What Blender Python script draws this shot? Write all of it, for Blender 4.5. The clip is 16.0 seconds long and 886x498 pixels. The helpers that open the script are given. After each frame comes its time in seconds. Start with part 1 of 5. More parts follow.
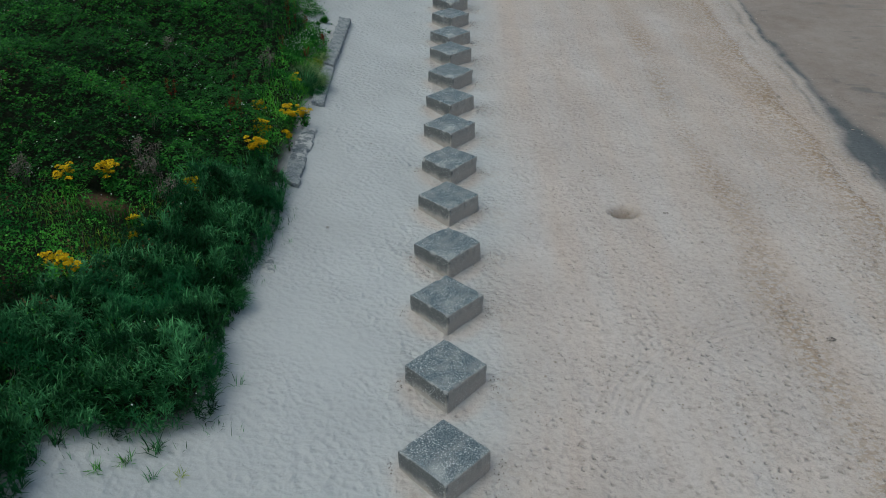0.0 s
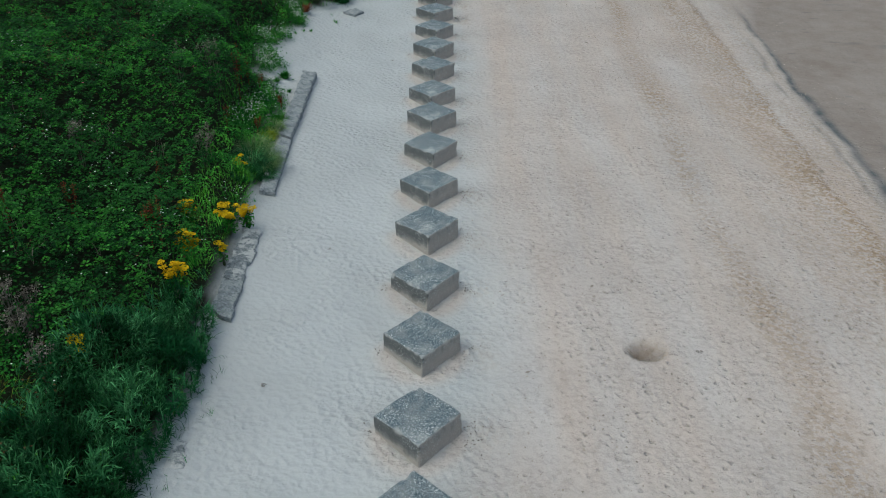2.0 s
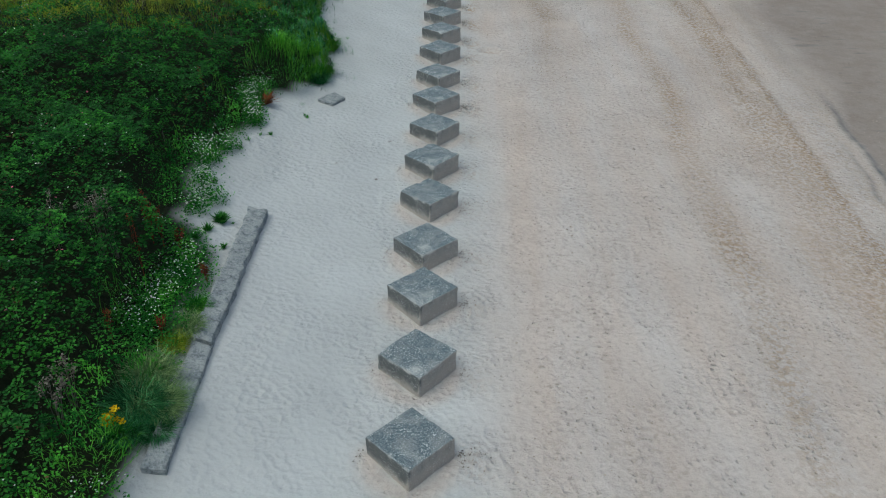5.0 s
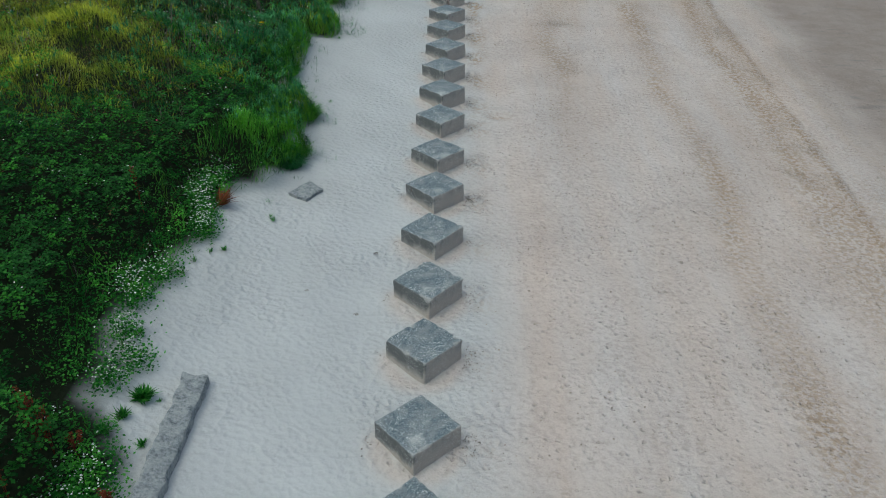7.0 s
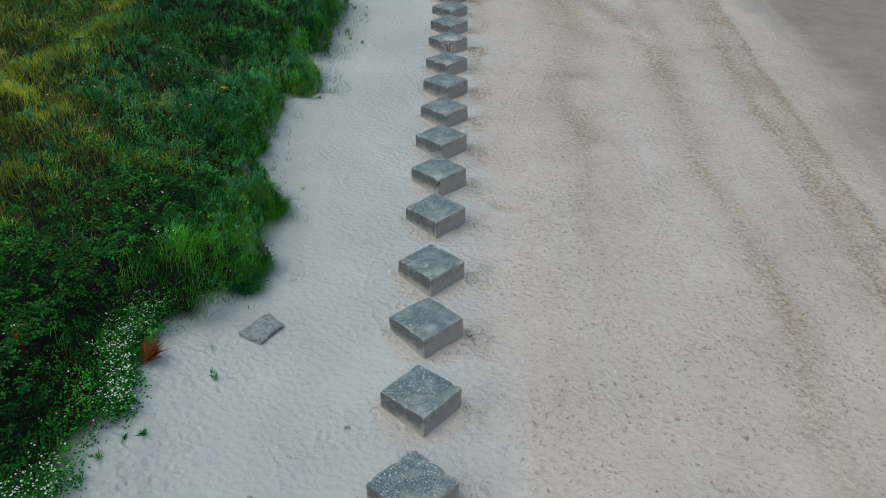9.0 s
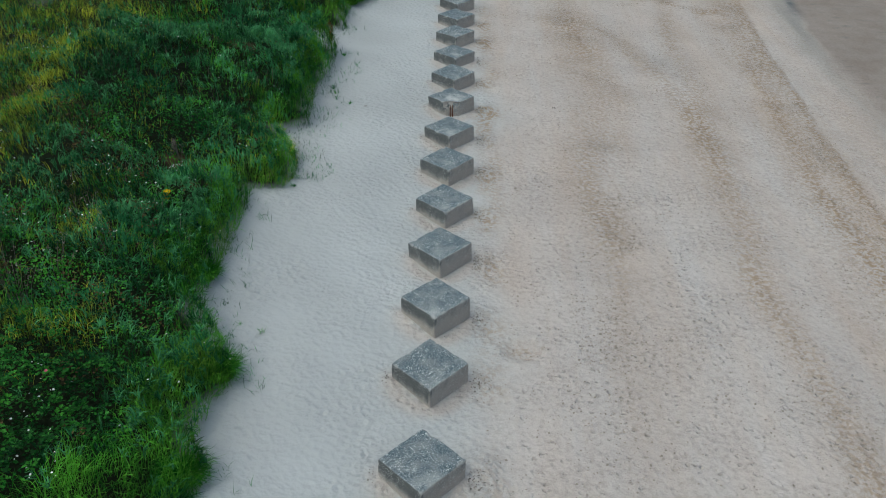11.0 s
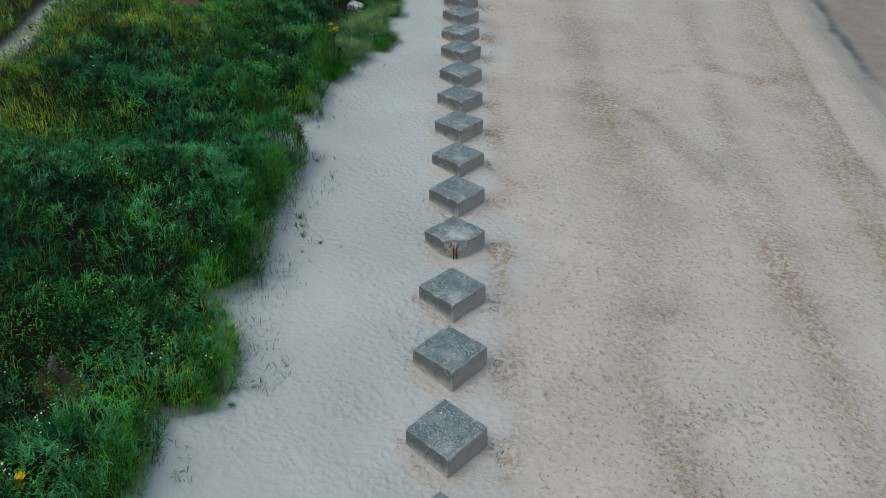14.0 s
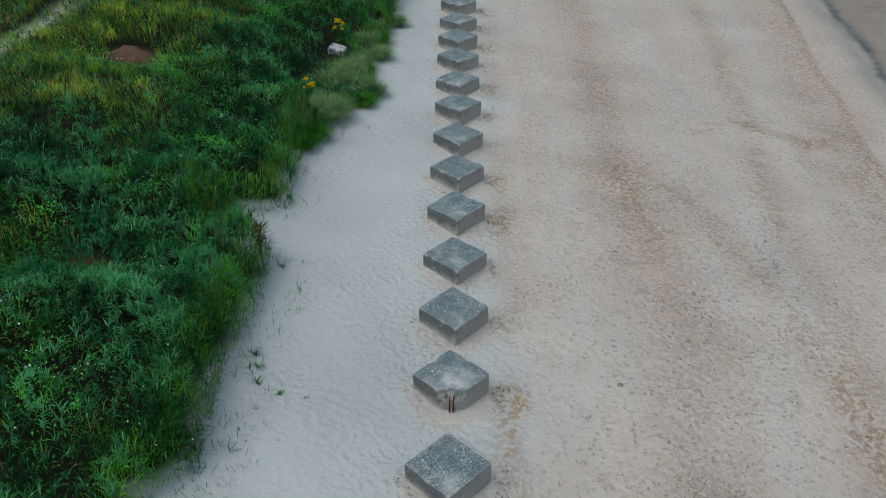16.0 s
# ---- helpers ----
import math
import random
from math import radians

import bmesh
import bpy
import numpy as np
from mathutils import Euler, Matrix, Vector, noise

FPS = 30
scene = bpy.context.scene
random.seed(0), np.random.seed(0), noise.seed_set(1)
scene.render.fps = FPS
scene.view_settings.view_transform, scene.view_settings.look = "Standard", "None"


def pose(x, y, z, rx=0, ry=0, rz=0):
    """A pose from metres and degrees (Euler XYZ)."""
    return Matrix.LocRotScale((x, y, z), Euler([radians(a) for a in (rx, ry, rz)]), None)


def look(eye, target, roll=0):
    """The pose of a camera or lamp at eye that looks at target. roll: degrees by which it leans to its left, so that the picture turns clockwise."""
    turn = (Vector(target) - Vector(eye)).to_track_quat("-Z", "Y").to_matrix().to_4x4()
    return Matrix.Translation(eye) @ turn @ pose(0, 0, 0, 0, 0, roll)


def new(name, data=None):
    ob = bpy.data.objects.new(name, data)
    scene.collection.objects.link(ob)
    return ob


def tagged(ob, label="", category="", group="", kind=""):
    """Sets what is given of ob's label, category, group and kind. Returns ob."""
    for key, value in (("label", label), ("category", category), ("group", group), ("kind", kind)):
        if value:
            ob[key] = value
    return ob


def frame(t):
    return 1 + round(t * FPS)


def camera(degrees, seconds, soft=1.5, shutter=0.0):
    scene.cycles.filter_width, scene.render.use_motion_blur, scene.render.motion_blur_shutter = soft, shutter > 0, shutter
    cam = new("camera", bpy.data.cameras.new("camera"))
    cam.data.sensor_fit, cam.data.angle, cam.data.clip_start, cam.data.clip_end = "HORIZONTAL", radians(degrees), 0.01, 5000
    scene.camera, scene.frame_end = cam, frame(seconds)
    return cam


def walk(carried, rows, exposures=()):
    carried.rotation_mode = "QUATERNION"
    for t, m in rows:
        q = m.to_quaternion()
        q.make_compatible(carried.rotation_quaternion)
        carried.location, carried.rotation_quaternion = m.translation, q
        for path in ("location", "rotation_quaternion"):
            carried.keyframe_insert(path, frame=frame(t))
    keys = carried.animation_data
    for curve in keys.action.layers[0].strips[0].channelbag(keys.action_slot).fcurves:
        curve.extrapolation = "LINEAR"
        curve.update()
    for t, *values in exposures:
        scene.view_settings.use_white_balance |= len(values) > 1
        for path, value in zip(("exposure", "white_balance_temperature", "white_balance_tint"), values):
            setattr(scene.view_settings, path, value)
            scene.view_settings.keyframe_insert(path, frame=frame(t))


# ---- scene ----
cam = camera(55.0, 16.0, soft=1.0)
PATH = [
    (0, (0.462, -5.152, 11.033), (0.433, -3.459, 9.969), -0.1),
    (0.5, (0.587, -3.889, 11.047), (0.557, -2.195, 9.984), -0.3),
    (1, (0.707, -2.425, 11.078), (0.68, -0.731, 10.015), -0.3),
    (1.5, (0.806, -0.928, 11.07), (0.784, 0.766, 10.007), -0.2),
    (2, (0.89, 0.591, 11.048), (0.868, 2.287, 9.988), -0.3),
    (2.5, (0.98, 2.167, 11.075), (0.956, 3.862, 10.012), -0.5),
    (3, (1.111, 3.907, 11.102), (1.085, 5.6, 10.038), -0.7),
    (5.5, (1.114, 11.867, 11.2), (1.064, 13.56, 10.137), 0.4),
    (6, (1.097, 13.497, 11.211), (1.045, 15.191, 10.149), 0.2),
    (6.5, (1.055, 15.007, 11.234), (1.003, 16.701, 10.172), 0.3),
    (7, (0.986, 16.545, 11.243), (0.933, 18.239, 10.181), 0.4),
    (7.5, (0.955, 18.035, 11.267), (0.899, 19.729, 10.206), 0.3),
    (8, (0.957, 19.457, 11.335), (0.896, 21.151, 10.272), 0.3),
    (8.5, (0.929, 20.916, 11.359), (0.872, 22.609, 10.296), 0.5),
    (9, (1.011, 22.446, 11.385), (0.947, 24.138, 10.322), 0.4),
    (11.5, (0.992, 30.177, 11.898), (0.904, 31.851, 10.807), 0.1),
    (12, (0.906, 31.619, 11.938), (0.816, 33.293, 10.846), 0.0),
    (12.5, (0.78, 33.029, 11.99), (0.691, 34.701, 10.896), -0.0),
    (13, (0.687, 34.485, 12.049), (0.6, 36.155, 10.953), -0.0),
    (13.5, (0.608, 35.823, 12.075), (0.521, 37.493, 10.977), 0.0),
    (14, (0.546, 37.212, 12.096), (0.46, 38.881, 10.997), -0.0),
    (14.5, (0.512, 38.574, 12.097), (0.428, 40.244, 11.0), 0.1),
    (15, (0.492, 39.958, 12.106), (0.409, 41.627, 11.008), -0.0),
    (15.5, (0.396, 41.33, 12.103), (0.318, 42.997, 11.002), 0.2),
    (16, (0.334, 42.757, 12.107), (0.256, 44.423, 11.003), 0.1),
]
EXPOSURE = [(0, -0.36, 5850, -5.5), (0.6, -0.11, 5850, -5.5), (1.5, -0.11, 5850, -5.5), (5.5, -0.11, 5850, -5.5), (13, -0.13, 5850, -5.5), (16, -0.18, 5850, -5.5)]
walk(cam, [(t, look(eye, target, roll)) for t, eye, target, roll in PATH], EXPOSURE)

# ---- light ----
SUN_EL, SUN_AZ = 66.0, -118.0      # height, and bearing clockwise from ahead (+y)
world = bpy.data.worlds.new("world")
scene.world = world
world.use_nodes = True
wn = world.node_tree.nodes
sky = wn.new("ShaderNodeTexSky")
sky.sky_type, sky.sun_disc = "NISHITA", False
sky.sun_elevation, sky.sun_rotation = radians(SUN_EL), radians(SUN_AZ)
sky.air_density, sky.dust_density, sky.ozone_density = 1.0, 6.0, 1.0
world.node_tree.links.new(sky.outputs[0], wn["Background"].inputs[0])
wn["Background"].inputs[1].default_value = 0.112
sun = new("sun", bpy.data.lights.new("sun", "SUN"))
sun.data.energy, sun.data.angle, sun.data.color = 0.61, radians(108), (1.0, 0.97, 0.93)
_az, _el = radians(SUN_AZ), radians(SUN_EL)
sun.matrix_world = look((0, 0, 60), (-math.sin(_az) * math.cos(_el), -math.cos(_az) * math.cos(_el), 60 - math.sin(_el)))


# ---- materials ----
def material(name, rough=0.8, spec=0.3):
    m = bpy.data.materials.new(name)
    m.use_nodes = True
    b = m.node_tree.nodes["Principled BSDF"]
    b.inputs["Roughness"].default_value = rough
    b.inputs["Specular IOR Level"].default_value = spec
    return m, m.node_tree.nodes, m.node_tree.links, b


def node(nodes, kind, **values):
    n = nodes.new("ShaderNode" + kind)
    for key, value in values.items():
        n.inputs[key].default_value = value
    return n


def ramp(nodes, links, source, stops):
    r = nodes.new("ShaderNodeValToRGB")
    while len(r.color_ramp.elements) < len(stops):
        r.color_ramp.elements.new(0.5)
    for e, (p, c) in zip(r.color_ramp.elements, stops):
        e.position, e.color = p, (*c, 1) if len(c) == 3 else (c[0], c[0], c[0], 1)
    links.new(source, r.inputs[0])
    return r.outputs[0]


def mix(nodes, links, fac, a, b, blend="MIX"):
    m = nodes.new("ShaderNodeMix")
    m.data_type, m.blend_type = "RGBA", blend
    for slot, v in ((0, fac), (6, a), (7, b)):
        if isinstance(v, (int, float)):
            m.inputs[slot].default_value = v
        elif isinstance(v, tuple):
            m.inputs[slot].default_value = (*v, 1)
        else:
            links.new(v, m.inputs[slot])
    return m.outputs[2]


def attr(nodes, name):
    a = nodes.new("ShaderNodeAttribute")
    a.attribute_name = name
    return a.outputs["Fac"]


def calc(nodes, links, op, a, b=None):
    m = nodes.new("ShaderNodeMath")
    m.operation = op
    for i, v in enumerate((a, b)):
        if v is None:
            continue
        if isinstance(v, (int, float)):
            m.inputs[i].default_value = v
        else:
            links.new(v, m.inputs[i])
    return m.outputs[0]


def bump(nodes, links, bsdf, height, distance, strength=1.0):
    b = nodes.new("ShaderNodeBump")
    b.inputs["Distance"].default_value, b.inputs["Strength"].default_value = distance, strength
    links.new(height, b.inputs["Height"])
    links.new(b.outputs[0], bsdf.inputs["Normal"])


def ground_material():
    m, n, k, b = material("beach_sand", 0.92, 0.15)
    co = n.new("ShaderNodeTexCoord").outputs["Object"]
    def noise_at(scale, detail=3.0, rough=0.55, vec=co):
        t = node(n, "TexNoise", Scale=scale, Detail=detail, Roughness=rough)
        k.new(vec, t.inputs["Vector"])
        return t.outputs["Fac"]
    fine, mid, wide = noise_at(60, 3), noise_at(7, 4), noise_at(0.35, 4)
    stretch = n.new("ShaderNodeMapping")
    stretch.inputs["Scale"].default_value = (1.0, 0.12, 1.0)
    k.new(co, stretch.inputs["Vector"])
    streak = noise_at(0.9, 4, 0.6, stretch.outputs[0])
    pale = ramp(n, k, fine, [(0.3, (0.465, 0.47, 0.466)), (0.7, (0.605, 0.613, 0.612))])
    tan = ramp(n, k, fine, [(0.3, (0.49, 0.432, 0.394)), (0.7, (0.65, 0.575, 0.53))])
    seaward = attr(n, "seaward")
    col = mix(n, k, seaward, pale, tan)
    tint = ramp(n, k, streak, [(0.30, (0.98, 0.93, 0.885)), (0.68, (1.01, 1.035, 1.06))])
    col = mix(n, k, seaward, col, mix(n, k, 1.0, col, tint, "MULTIPLY"))
    blotch = ramp(n, k, wide, [(0.3, (0.90, 0.90, 0.90)), (0.7, (1.05, 1.05, 1.05))])
    col = mix(n, k, 1.0, col, blotch, "MULTIPLY")
    mottle = ramp(n, k, noise_at(7.5, 3, 0.62), [(0.36, (0.84, 0.825, 0.81)), (0.52, (1.02, 1.02, 1.02))])
    col = mix(n, k, calc(n, k, "MULTIPLY", seaward, ramp(n, k, noise_at(0.8, 3), [(0.35, (0.25,)), (0.6, (1.0,))])), col, mix(n, k, 1.0, col, mottle, "MULTIPLY"))
    # brown drift of ground shell and weed in bands
    speck = calc(n, k, "MAXIMUM", ramp(n, k, noise_at(8, 3, 0.6), [(0.42, (1.0,)), (0.53, (0.0,))]), ramp(n, k, noise_at(4.5, 5, 0.75), [(0.40, (0.9,)), (0.47, (0.0,))]))
    # flecks of shell and weed over all the seaward sand, each dent's shade in its colour
    dents = node(n, "TexVoronoi", Scale=7.4)
    k.new(mix(n, k, 0.09, co, node_out(n, k, co, 13.0)), dents.inputs["Vector"])
    toss = n.new("ShaderNodeSeparateColor")
    k.new(dents.outputs["Color"], toss.inputs[0])
    few = ramp(n, k, toss.outputs[1], [(0.5, (1.0,)), (0.58, (0.0,))])
    grow = calc(n, k, "ADD", calc(n, k, "MULTIPLY", toss.outputs[0], 1.5), 0.45)
    spot = calc(n, k, "MULTIPLY", few, ramp(n, k, calc(n, k, "DIVIDE", dents.outputs["Distance"], grow), [(0.10, (1.0,)), (0.27, (0.0,))]))
    fleck = calc(n, k, "MULTIPLY", spot, calc(n, k, "MULTIPLY", seaward, ramp(n, k, noise_at(1.1, 2), [(0.35, (0.08,)), (0.62, (0.38,))])))
    col = mix(n, k, fleck, col, (0.36, 0.305, 0.26))
    drift = calc(n, k, "MULTIPLY", attr(n, "drift"), calc(n, k, "ADD", calc(n, k, "MULTIPLY", speck, 0.88), 0.16))
    col = mix(n, k, calc(n, k, "MULTIPLY", attr(n, "trail"), 0.6), col, (0.60, 0.565, 0.54))
    col = mix(n, k, drift, col, mix(n, k, mid, (0.295, 0.21, 0.142), (0.45, 0.342, 0.242)))
    col = mix(n, k, attr(n, "damp"), col, mix(n, k, mid, (0.23, 0.22, 0.205), (0.34, 0.325, 0.305)))
    wet = attr(n, "wet")
    col = mix(n, k, wet, col, mix(n, k, ramp(n, k, noise_at(1.3, 5, 0.65), [(0.35, (0.0,)), (0.65, (1.0,))]), mix(n, k, mid, (0.225, 0.182, 0.155), (0.29, 0.24, 0.207)), mix(n, k, mid, (0.27, 0.226, 0.197), (0.345, 0.295, 0.26))))
    col = mix(n, k, attr(n, "wrack"), col, mix(n, k, mid, (0.06, 0.072, 0.08), (0.13, 0.148, 0.16)))
    # soil under the growth, near black: shade of the gaps put into its colour
    shaded_soil = mix(n, k, mid, (0.006, 0.012, 0.005), (0.022, 0.028, 0.012))
    col = mix(n, k, attr(n, "shaded_soil"), col, shaded_soil)
    turf = mix(n, k, mix(n, k, 0.5, mid, wide), (0.03, 0.06, 0.012), (0.16, 0.165, 0.045))
    col = mix(n, k, attr(n, "turf"), col, turf)
    col = mix(n, k, attr(n, "earth"), col, mix(n, k, mid, (0.085, 0.05, 0.03), (0.20, 0.125, 0.08)))
    k.new(col, b.inputs["Base Color"])
    vor = node(n, "TexVoronoi", Scale=7.6)
    vor.feature = "SMOOTH_F1"
    vor.inputs["Smoothness"].default_value = 0.45
    warp = mix(n, k, 0.12, co, node_out(n, k, co, 3.0))
    k.new(warp, vor.inputs["Vector"])
    h = calc(n, k, "ADD", calc(n, k, "MULTIPLY", vor.outputs["Distance"], 0.9), calc(n, k, "MULTIPLY", mid, 1.0))
    h = calc(n, k, "ADD", h, calc(n, k, "MULTIPLY", fine, 0.12))
    h = calc(n, k, "MULTIPLY", h, calc(n, k, "SUBTRACT", 0.74, calc(n, k, "MULTIPLY", seaward, 0.2)))
    pits = calc(n, k, "MULTIPLY", ramp(n, k, dents.outputs["Distance"], [(0.12, (0.0,)), (0.34, (1.0,))]), 1.0)
    pits = calc(n, k, "MAXIMUM", pits, ramp(n, k, toss.outputs[1], [(0.45, (0.0,)), (0.5, (1.0,))]))
    rough_sand = calc(n, k, "MULTIPLY", noise_at(10, 3, 0.6), calc(n, k, "MULTIPLY", attr(n, "drift"), 0.9))
    h = calc(n, k, "ADD", h, rough_sand)
    h = calc(n, k, "ADD", h, calc(n, k, "MULTIPLY", calc(n, k, "MULTIPLY", noise_at(11, 3, 0.6), seaward), 0.5))
    h = calc(n, k, "ADD", h, calc(n, k, "MULTIPLY", calc(n, k, "MULTIPLY", pits, seaward), 0.5))
    h = calc(n, k, "MULTIPLY", h, calc(n, k, "SUBTRACT", 1.0, calc(n, k, "MULTIPLY", wet, 0.45)))
    h = calc(n, k, "MULTIPLY", h, ramp(n, k, noise_at(0.55, 2), [(0.35, (0.4,)), (0.65, (1.0,))]))
    reach = n.new("ShaderNodeVectorMath")
    reach.operation = "DISTANCE"
    flat = n.new("ShaderNodeVectorMath")
    flat.operation = "MULTIPLY"
    flat.inputs[1].default_value = (1.0, 1.0, 0.0)
    k.new(co, flat.inputs[0])
    k.new(flat.outputs[0], reach.inputs[0])
    reach.inputs[1].default_value = (8.18, 5.04, 0.0)
    tread = calc(n, k, "SINE", calc(n, k, "MULTIPLY", reach.outputs["Value"], 34.0))
    h = calc(n, k, "ADD", h, calc(n, k, "MULTIPLY", calc(n, k, "MULTIPLY", tread, attr(n, "track")), calc(n, k, "MULTIPLY", mid, 0.3)))
    h = calc(n, k, "MULTIPLY", h, calc(n, k, "ADD", 0.8, calc(n, k, "MULTIPLY", attr(n, "scuff"), 0.4)))
    h = calc(n, k, "MULTIPLY", h, calc(n, k, "SUBTRACT", 1.0, calc(n, k, "MULTIPLY", attr(n, "trail"), 0.7)))
    bump(n, k, b, h, 0.088, 1.0)
    return m


def node_out(n, k, vec, scale):
    t = node(n, "TexNoise", Scale=scale, Detail=2.0)
    k.new(vec, t.inputs["Vector"])
    return t.outputs["Color"]


def concrete_material():
    m, n, k, b = material("weathered_concrete", 0.85, 0.3)
    tc = n.new("ShaderNodeTexCoord")
    info = n.new("ShaderNodeObjectInfo")
    shift = n.new("ShaderNodeVectorMath")
    shift.operation = "MULTIPLY_ADD"
    k.new(info.outputs["Random"], shift.inputs[0])
    shift.inputs[1].default_value = (37.0, 19.0, 0.0)
    k.new(tc.outputs["Object"], shift.inputs[2])
    co = shift.outputs[0]
    def tex(scale, detail=3.0, rough=0.6, vec=co):
        t = node(n, "TexNoise", Scale=scale, Detail=detail, Roughness=rough)
        k.new(vec, t.inputs["Vector"])
        return t.outputs["Fac"]
    geo = n.new("ShaderNodeNewGeometry")
    sep = n.new("ShaderNodeSeparateXYZ")
    k.new(geo.outputs["Normal"], sep.inputs[0])
    up = ramp(n, k, sep.outputs["Z"], [(0.45, (0.0,)), (0.8, (1.0,))])
    pos = n.new("ShaderNodeSeparateXYZ")
    k.new(tc.outputs["Object"], pos.inputs[0])
    grit = tex(34, 4, 0.7)
    patch = tex(3.2, 4, 0.6)
    top = ramp(n, k, grit, [(0.34, (0.055, 0.076, 0.09)), (0.5, (0.135, 0.172, 0.193)), (0.66, (0.31, 0.365, 0.393))])
    top = mix(n, k, ramp(n, k, patch, [(0.45, (0.0,)), (0.72, (0.7,))]), top, (0.36, 0.37, 0.365))
    # sides: dark, with run marks and a paler, sand-scoured foot
    runs = n.new("ShaderNodeMapping")
    runs.inputs["Scale"].default_value = (6.0, 6.0, 2.2)
    k.new(co, runs.inputs["Vector"])
    run = tex(1.0, 4, 0.65, runs.outputs[0])
    side = ramp(n, k, run, [(0.3, (0.125, 0.135, 0.138)), (0.52, (0.235, 0.25, 0.253)), (0.72, (0.38, 0.395, 0.395))])
    side = mix(n, k, ramp(n, k, grit, [(0.45, (0.0,)), (0.75, (0.6,))]), side, (0.27, 0.255, 0.235))
    drips = n.new("ShaderNodeMapping")
    drips.inputs["Scale"].default_value = (13.0, 13.0, 0.9)
    k.new(co, drips.inputs["Vector"])
    drip = tex(1.0, 3, 0.6, drips.outputs[0])
    side = mix(n, k, ramp(n, k, drip, [(0.36, (0.7,)), (0.46, (0.0,))]), side, (0.075, 0.078, 0.076))
    side = mix(n, k, ramp(n, k, drip, [(0.60, (0.0,)), (0.70, (0.55,))]), side, (0.48, 0.475, 0.455))
    foot = calc(n, k, "ADD", pos.outputs["Z"], calc(n, k, "MULTIPLY", patch, 0.34))
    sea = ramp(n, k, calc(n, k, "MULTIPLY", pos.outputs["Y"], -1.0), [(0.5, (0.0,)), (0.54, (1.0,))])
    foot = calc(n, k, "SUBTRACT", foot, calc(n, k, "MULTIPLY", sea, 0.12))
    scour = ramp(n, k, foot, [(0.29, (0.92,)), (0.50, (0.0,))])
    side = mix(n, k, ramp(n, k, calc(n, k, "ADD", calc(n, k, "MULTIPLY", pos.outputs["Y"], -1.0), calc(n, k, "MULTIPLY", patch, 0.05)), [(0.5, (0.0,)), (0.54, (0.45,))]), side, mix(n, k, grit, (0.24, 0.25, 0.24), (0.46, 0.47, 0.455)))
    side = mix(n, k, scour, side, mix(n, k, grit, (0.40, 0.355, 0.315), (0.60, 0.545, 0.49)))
    # paler tone on the seaward face
    sea_pale = calc(n, k, "MULTIPLY", sea, ramp(n, k, calc(n, k, "ADD", run, calc(n, k, "MULTIPLY", patch, 0.5)), [(0.60, (0.3,)), (0.85, (0.9,))]))
    side = mix(n, k, sea_pale, side, mix(n, k, grit, (0.32, 0.295, 0.265), (0.54, 0.50, 0.455)))
    # darker upper part of the landward face
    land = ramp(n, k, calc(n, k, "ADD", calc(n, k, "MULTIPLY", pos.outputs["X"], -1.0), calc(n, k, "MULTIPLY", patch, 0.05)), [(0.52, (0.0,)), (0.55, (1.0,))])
    land_dark = calc(n, k, "MULTIPLY", land, ramp(n, k, foot, [(0.34, (0.0,)), (0.52, (0.9,))]))
    side = mix(n, k, land_dark, side, mix(n, k, grit, (0.085, 0.09, 0.09), (0.18, 0.187, 0.187)))
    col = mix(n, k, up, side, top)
    # worn paler rim along the top edges
    rim = calc(n, k, "MAXIMUM", calc(n, k, "ABSOLUTE", pos.outputs["X"]), calc(n, k, "ABSOLUTE", pos.outputs["Y"]))
    rim = ramp(n, k, calc(n, k, "ADD", rim, calc(n, k, "MULTIPLY", grit, 0.08)), [(0.555, (0.0,)), (0.61, (0.5,))])
    col = mix(n, k, calc(n, k, "MULTIPLY", rim, up), col, (0.42, 0.42, 0.41))
    # pale aggregate and lichen showing through in patches
    bent = mix(n, k, 0.035, co, node_out(n, k, co, 14.0))
    where = ramp(n, k, tex(2.2, 3, 0.6), [(0.36, (0.12,)), (0.56, (1.0,))])
    stones = None
    for scale, share, size in ((12.0, 0.86, 0.30), (27.0, 0.62, 0.42), (48.0, 0.60, 0.46)):
        vor = node(n, "TexVoronoi", Scale=scale)
        k.new(bent, vor.inputs["Vector"])
        tone = n.new("ShaderNodeSeparateColor")
        k.new(vor.outputs["Color"], tone.inputs[0])
        chosen = ramp(n, k, tone.outputs[0], [(share, (0.0,)), (share + 0.1, (1.0,))])
        spot = calc(n, k, "MULTIPLY", chosen, ramp(n, k, vor.outputs["Distance"], [(size * 0.55, (1.0,)), (size, (0.0,))]))
        stones = spot if stones is None else calc(n, k, "MAXIMUM", stones, spot)
    stones = calc(n, k, "MULTIPLY", stones, where)
    stones = calc(n, k, "MULTIPLY", stones, calc(n, k, "ADD", calc(n, k, "MULTIPLY", up, 0.5), 0.45))
    col = mix(n, k, stones, col, (0.78, 0.81, 0.81))
    col = mix(n, k, attr(n, "spall"), col, mix(n, k, grit, (0.30, 0.30, 0.29), (0.62, 0.61, 0.59)))
    dust = calc(n, k, "MULTIPLY", attr(n, "dust"), ramp(n, k, calc(n, k, "ADD", calc(n, k, "MULTIPLY", patch, 0.7), calc(n, k, "MULTIPLY", grit, 0.3)), [(0.36, (0.15,)), (0.56, (1.0,))]))
    col = mix(n, k, calc(n, k, "MULTIPLY", dust, up), col, (0.60, 0.60, 0.585))
    k.new(col, b.inputs["Base Color"])
    bump(n, k, b, calc(n, k, "ADD", grit, calc(n, k, "MULTIPLY", stones, 0.5)), 0.02, 0.9)
    return m


